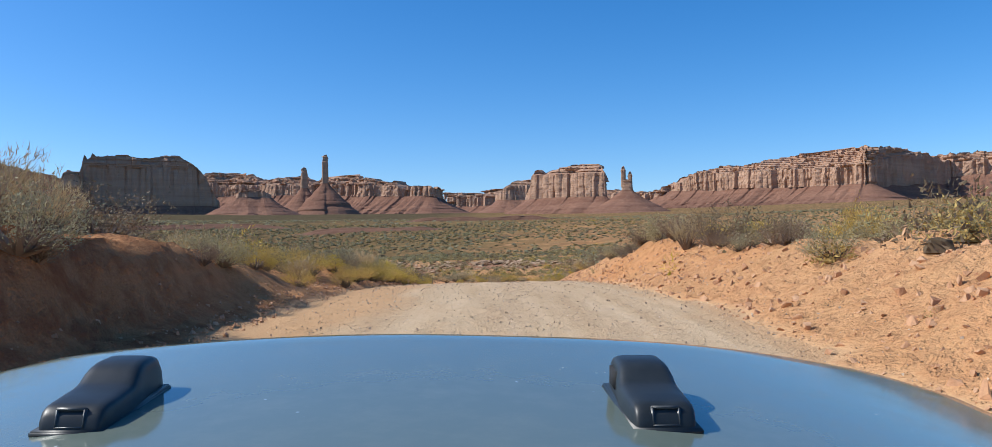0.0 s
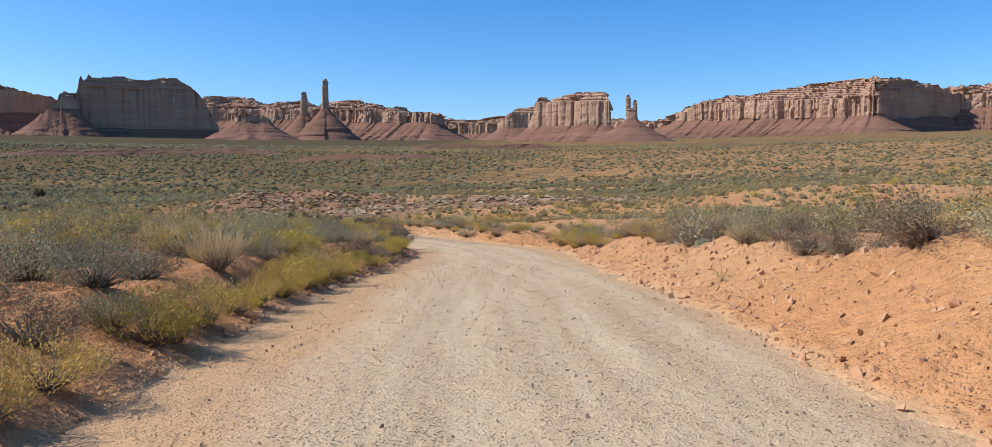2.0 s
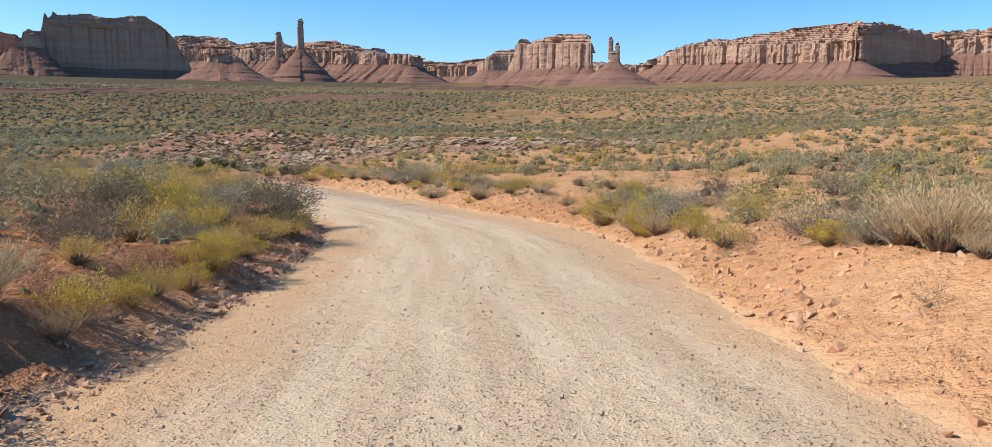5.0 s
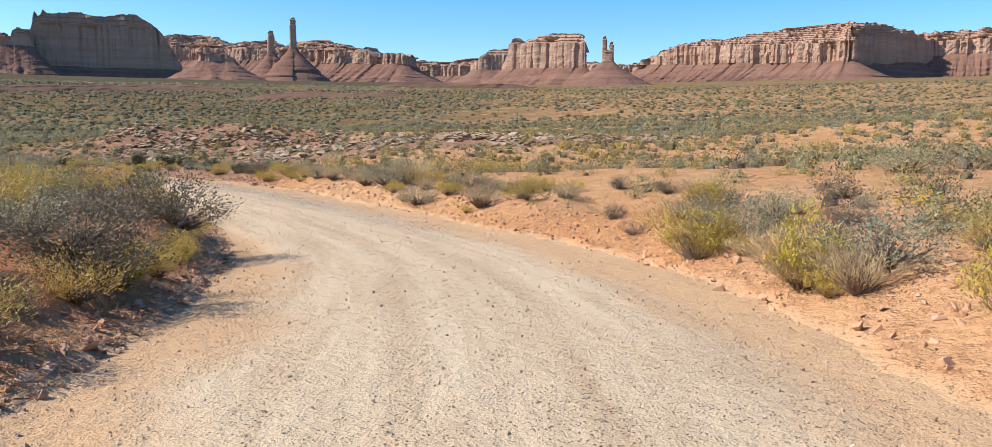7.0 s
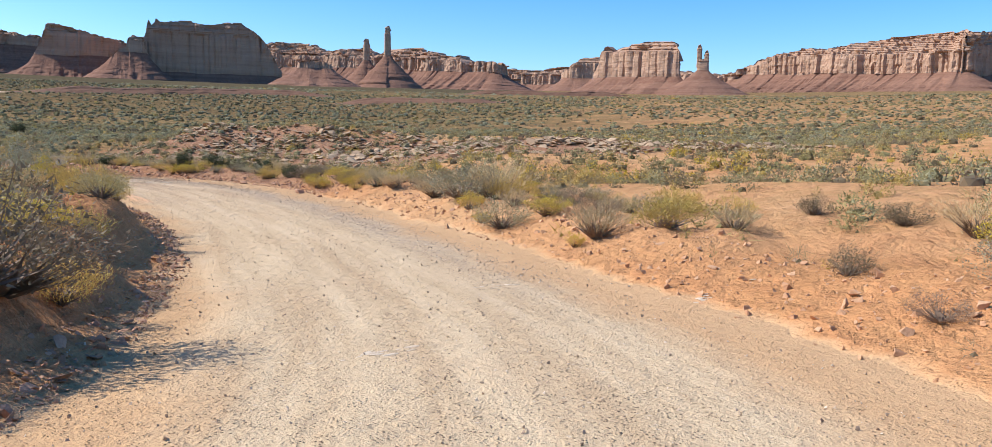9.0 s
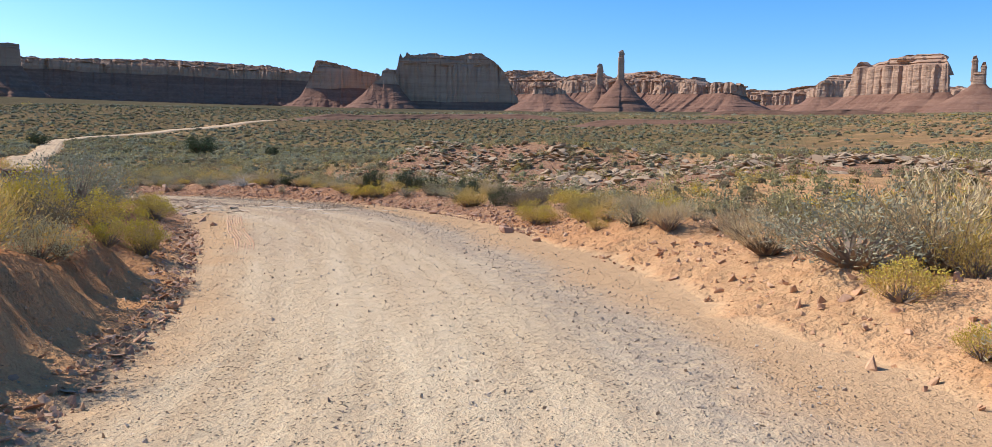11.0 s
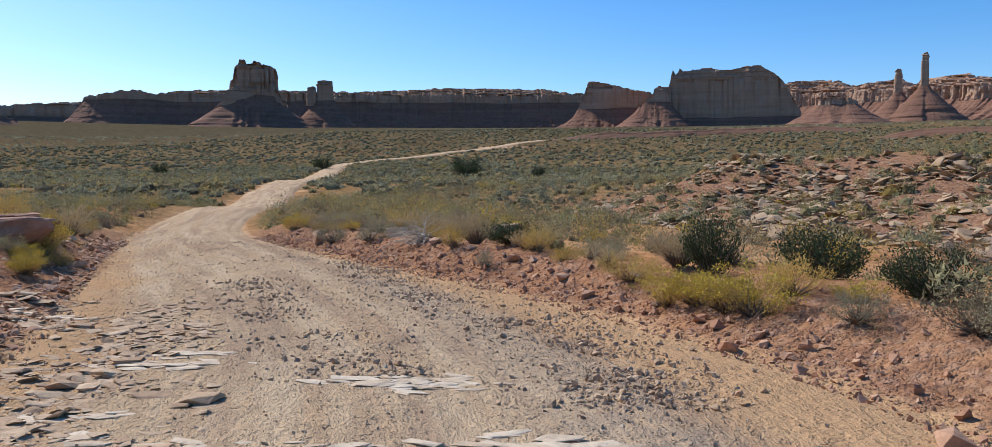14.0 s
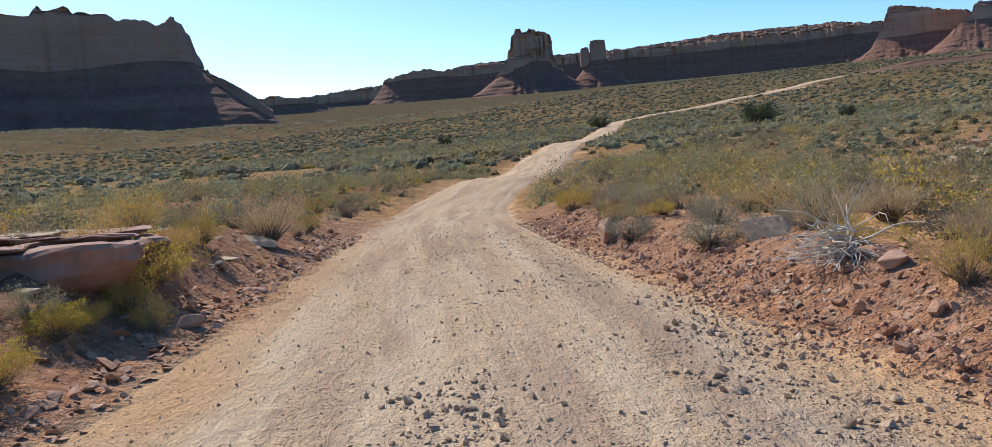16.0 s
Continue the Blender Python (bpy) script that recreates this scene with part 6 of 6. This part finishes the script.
# ---- the car whose bonnet shows, standing at the start of the drive ----
def make_car_paint():
    m, nt, b = material("grey_car_paint", 0.16, 0.42)
    dust = tex_noise(nt, 14, 6, 0.7)
    spots = ramp(nt, tex_cells(nt, 45).outputs["Distance"], 0.04, 0.12, 1, 0)
    rare = ramp(nt, tex_noise(nt, 22, 2), 0.62, 0.66)
    c = mix_node(nt, ramp(nt, dust, 0.45, 0.75, 0, 0.25), (0.15, 0.185, 0.15), (0.25, 0.265, 0.21))
    c = mix_node(nt, math_node(nt, 'MULTIPLY', spots, rare), c, (0.6, 0.62, 0.62))
    set_colour(nt, b, c)
    b.inputs["Metallic"].default_value = 0.0
    b.inputs["Coat Weight"].default_value = 0.25
    b.inputs["Coat Roughness"].default_value = 0.05
    nt.links.new(ramp(nt, dust, 0.4, 0.8, 0.10, 0.22), b.inputs["Roughness"])
    return m


def plain(name, c, rough=0.6, metal=0.0, spec=0.4):
    m, nt, b = material(name, rough, spec, metal)
    set_colour(nt, b, mix_node(nt, ramp(nt, tex_noise(nt, 30, 5, 0.7), 0.4, 0.7, 0, 0.35), c, tuple(min(1, v * 1.5 + 0.02) for v in c)))
    return m


M_PAINT = make_car_paint()
M_PLASTIC = plain("black_grained_plastic", (0.022, 0.026, 0.026), 0.42)
M_TRIM = plain("worn_plastic_edge", (0.07, 0.075, 0.075), 0.35)
M_TYRE = plain("tyre_rubber", (0.02, 0.02, 0.02), 0.85)
M_RIM = plain("wheel_alloy", (0.35, 0.35, 0.36), 0.35, 0.9)
M_LENS = plain("lamp_glass", (0.55, 0.56, 0.58), 0.1, 0.0, 0.6)
M_GLASS = plain("dark_window_glass", (0.012, 0.014, 0.016), 0.05, 0.0, 0.6)

K = 0.8


def bonnet_z(x, y):
    """The crowned bonnet, from the eye's height."""
    return K * (-0.34 - 0.05 * ((x / K + 0.15) / 0.75) ** 2 - 0.02 * np.maximum(y / K - 0.9, 0))


def bm_mesh(name, bm, mat, smooth_shade=True):
    me = bpy.data.meshes.new(name)
    bm.normal_update()
    bm.to_mesh(me)
    bm.free()
    me.materials.append(mat)
    if smooth_shade:
        me.polygons.foreach_set("use_smooth", np.ones(len(me.polygons), bool))
    return me


def bevelled_box(x0, x1, y0, y1, z0, z1, r, segments=3, shape=None):
    bm = bmesh.new()
    bmesh.ops.create_cube(bm, size=1)
    for v in bm.verts:
        v.co = ((x0 + x1) / 2 + v.co.x * (x1 - x0), (y0 + y1) / 2 + v.co.y * (y1 - y0), (z0 + z1) / 2 + v.co.z * (z1 - z0))
    if shape:
        for v in bm.verts:
            v.co = shape(v.co)
    bmesh.ops.bevel(bm, geom=bm.edges[:], offset=r, segments=segments, affect='EDGES', clamp_overlap=True)
    return bm


def build_bonnet(car):
    """A crowned sheet with a rolled front edge."""
    nx, ny = 60, 34
    verts = []
    left, right = -0.86, 0.93
    for j in range(ny):
        v = j / (ny - 1)
        for i in range(nx):
            u = i / (nx - 1)
            x = left + (right - left) * u
            front = 1.415 + 0.075 * smooth(x, 0.0, 0.6) - 0.34 * np.clip(abs(u - 0.5) * 2 - 0.80, 0, 1) ** 2 / 0.04 * 0.8
            y = 0.06 + (front - 0.06) * min(v / 0.86, 1)
            z = bonnet_z(x, y)
            if v > 0.86:
                q = (v - 0.86) / 0.14
                y += 0.05 * math.sin(q * math.pi / 2)
                z -= 0.13 * (1 - math.cos(q * math.pi / 2))
            side = np.clip((abs(u - 0.5) * 2 - 0.93) / 0.07, 0, 1)
            z -= 0.06 * side ** 2
            verts.append((x, y, float(z)))
    f = [(j * nx + i, j * nx + i + 1, (j + 1) * nx + i + 1, (j + 1) * nx + i) for j in range(ny - 1) for i in range(nx - 1)]
    return child("bonnet", mesh_from("bonnet", verts, f, M_PAINT, True), car, "glossy grey bonnet with dust specks")


def build_vent(car, xr, mirror):
    """A moulded black hump with a mouth at its front and a catch at its back."""
    y0, y1, w = 1.095 * K, 1.335 * K, 0.082 * K * 1.16
    ob_m = pose(xr, 0, 0)
    rows = []
    secs = [(0.0, 0.2, 0.84), (0.03, 0.62, 0.90), (0.07, 0.86, 0.94), (0.12, 0.95, 0.97), (0.28, 1.0, 1.0), (0.44, 1.06, 1.0), (0.50, 1.14, 0.99), (0.57, 1.42, 0.96), (0.63, 1.58, 0.93), (0.70, 1.66, 0.91), (0.86, 1.66, 0.88), (0.94, 1.55, 0.86), (0.98, 1.25, 0.84), (1.0, 0.6, 0.82)]
    n = 20
    for t, h, ww in secs:
        y = y0 + (y1 - y0) * t
        base = float(bonnet_z(xr, y)) - 0.004
        hh = h * 0.042 * K
        for k in range(n + 1):
            a = math.pi * k / n
            cx = math.cos(a)
            sx = math.sin(a)
            rows.append((math.copysign(abs(cx) ** 0.34, cx) * w / 2 * ww, y, base + hh * sx ** 0.3 if 0 < k < n else base))
    m = n + 1
    f = [(j * m + k, j * m + k + 1, (j + 1) * m + k + 1, (j + 1) * m + k) for j in range(len(secs) - 1) for k in range(n)]
    f += [tuple(range(n, -1, -1)), tuple((len(secs) - 1) * m + k for k in range(m))]
    me = mesh_from("bonnet_vent", rows, f, M_PLASTIC, True)
    vent = child("bonnet_vent", me, car, "moulded black plastic vent on the bonnet", ob_m)
    zb = float(bonnet_z(xr, y0))
    lean = pose(0, y0 + 0.004, zb + 0.001, -22, 0, 0)
    for x0, x1, z0, z1 in ((-0.017, -0.013, 0.002, 0.024), (0.013, 0.017, 0.002, 0.024), (-0.017, 0.017, 0.021, 0.025), (-0.017, 0.017, 0.001, 0.005)):
        child("catch_frame", bm_mesh("catch_frame", bevelled_box(x0, x1, -0.005, 0.004, z0, z1, 0.0012, 2), M_TRIM), vent, "", lean)
    child("catch", bm_mesh("catch", bevelled_box(-0.009, 0.009, -0.004, 0.003, 0.008, 0.018, 0.002), M_TYRE), vent, "", lean)
    child("base_flange", bm_mesh("base_flange", bevelled_box(-w * 0.54, w * 0.54, y0 - 0.005, y1 + 0.003, zb - 0.006, zb + 0.003, 0.002), M_PLASTIC), vent)
    child("mouth", bm_mesh("mouth", bevelled_box(-w * 0.475, -w * 0.2, y0 + (y1 - y0) * 0.62, y0 + (y1 - y0) * 0.90, zb + 0.004, zb + 0.043, 0.008), M_TYRE), vent, "dark air opening")
    return vent


def build_wheel(car, x, y):
    """Tyre with a rim of five spokes."""
    z = -1.65 + 0.40
    wheel = child("wheel", None, car, "dusty off-road wheel", pose(x, y, z))
    bm = bmesh.new()
    prof = [(0.24, -0.11), (0.33, -0.125), (0.385, -0.115), (0.40, -0.08), (0.40, 0.08), (0.385, 0.115), (0.33, 0.125), (0.24, 0.11)]
    n = 40
    rings = [[bm.verts.new((w, r * math.cos(2 * math.pi * k / n), r * math.sin(2 * math.pi * k / n))) for r, w in prof] for k in range(n)]
    for k in range(n):
        a, b = rings[k], rings[(k + 1) % n]
        for i in range(len(prof) - 1):
            bm.faces.new((a[i], a[i + 1], b[i + 1], b[i]))
    bmesh.ops.recalc_face_normals(bm, faces=bm.faces)
    child("tyre", bm_mesh("tyre", bm, M_TYRE), wheel)
    bm = bmesh.new()
    bmesh.ops.create_cone(bm, cap_ends=True, segments=32, radius1=0.245, radius2=0.245, depth=0.17, matrix=Matrix.Rotation(math.pi / 2, 4, 'Y'))
    out = 1 if x > 0 else -1
    caps = [q for q in bm.faces if len(q.verts) > 4 and q.normal.x * out > 0.5]
    bmesh.ops.inset_region(bm, faces=caps, thickness=0.03, depth=-0.02)
    bmesh.ops.inset_region(bm, faces=caps, thickness=0.12, depth=0.03)
    child("rim", bm_mesh("rim", bm, M_RIM, False), wheel)


def build_car():
    m = pose(0, 0, 1.6, 0, 0, 1.656 + 2.08) @ pose(0, 0, 0, 6.1, 0, 0) @ pose(0, 0, 0, 0, 1.0, 0)
    car = tagged(empty("car", m), "grey off-road car with black bonnet vents", "car")
    build_bonnet(car)
    build_vent(car, 0.285 * K, 1)
    build_vent(car, -0.545 * K, 1)
    cx = 0.035
    # front body under the bonnet, wings with wheel arches, bumper and lamps
    child("front_body", bm_mesh("front_body", bevelled_box(-0.66, 0.73, 0.1, 1.36, -1.15, -0.44, 0.06), M_PAINT), car)
    for s in (-1, 1):
        child("wing", bm_mesh("wing", bevelled_box(cx + s * 0.78 - 0.11, cx + s * 0.78 + 0.11, 0.1, 1.32, -0.82, -0.46, 0.05), M_PAINT), car)
        child("headlamp", bm_mesh("headlamp", bevelled_box(cx + s * 0.55 - 0.12, cx + s * 0.55 + 0.12, 1.33, 1.40, -0.72, -0.54, 0.03), M_LENS), car, "clear headlamp")
        child("sill", bm_mesh("sill", bevelled_box(cx + s * 0.80 - 0.06, cx + s * 0.80 + 0.06, -1.75, 0.12, -1.28, -1.14, 0.03), M_PLASTIC), car)
    child("grille", bm_mesh("grille", bevelled_box(cx - 0.40, cx + 0.40, 1.34, 1.385, -0.76, -0.56, 0.02), M_PLASTIC), car, "black grille")
    child("bumper", bm_mesh("bumper", bevelled_box(cx - 0.85, cx + 0.85, 1.30, 1.52, -1.10, -0.86, 0.06), M_PLASTIC), car, "black plastic bumper")
    # cabin, set behind the screen's foot
    child("lower_body", bm_mesh("lower_body", bevelled_box(cx - 0.86, cx + 0.86, -2.9, -0.06, -1.2, -0.42, 0.07), M_PAINT), car)

    def rake(c):
        if c.z > 0:
            c.x = cx + (c.x - cx) * 0.84
            c.y = c.y - 0.5 if c.y > -1 else c.y + 0.15
        return c
    child("cabin", bm_mesh("cabin", bevelled_box(cx - 0.82, cx + 0.82, -2.85, -0.16, -0.46, 0.14, 0.05, 3, rake), M_GLASS), car, "dark glazed cabin")
    child("roof", bm_mesh("roof", bevelled_box(cx - 0.70, cx + 0.70, -2.68, -0.70, 0.125, 0.175, 0.02), M_PAINT), car)
    for x in (cx - 0.76, cx + 0.76):
        for y in (0.78, -2.05):
            build_wheel(car, x, y)
    return car


build_car()
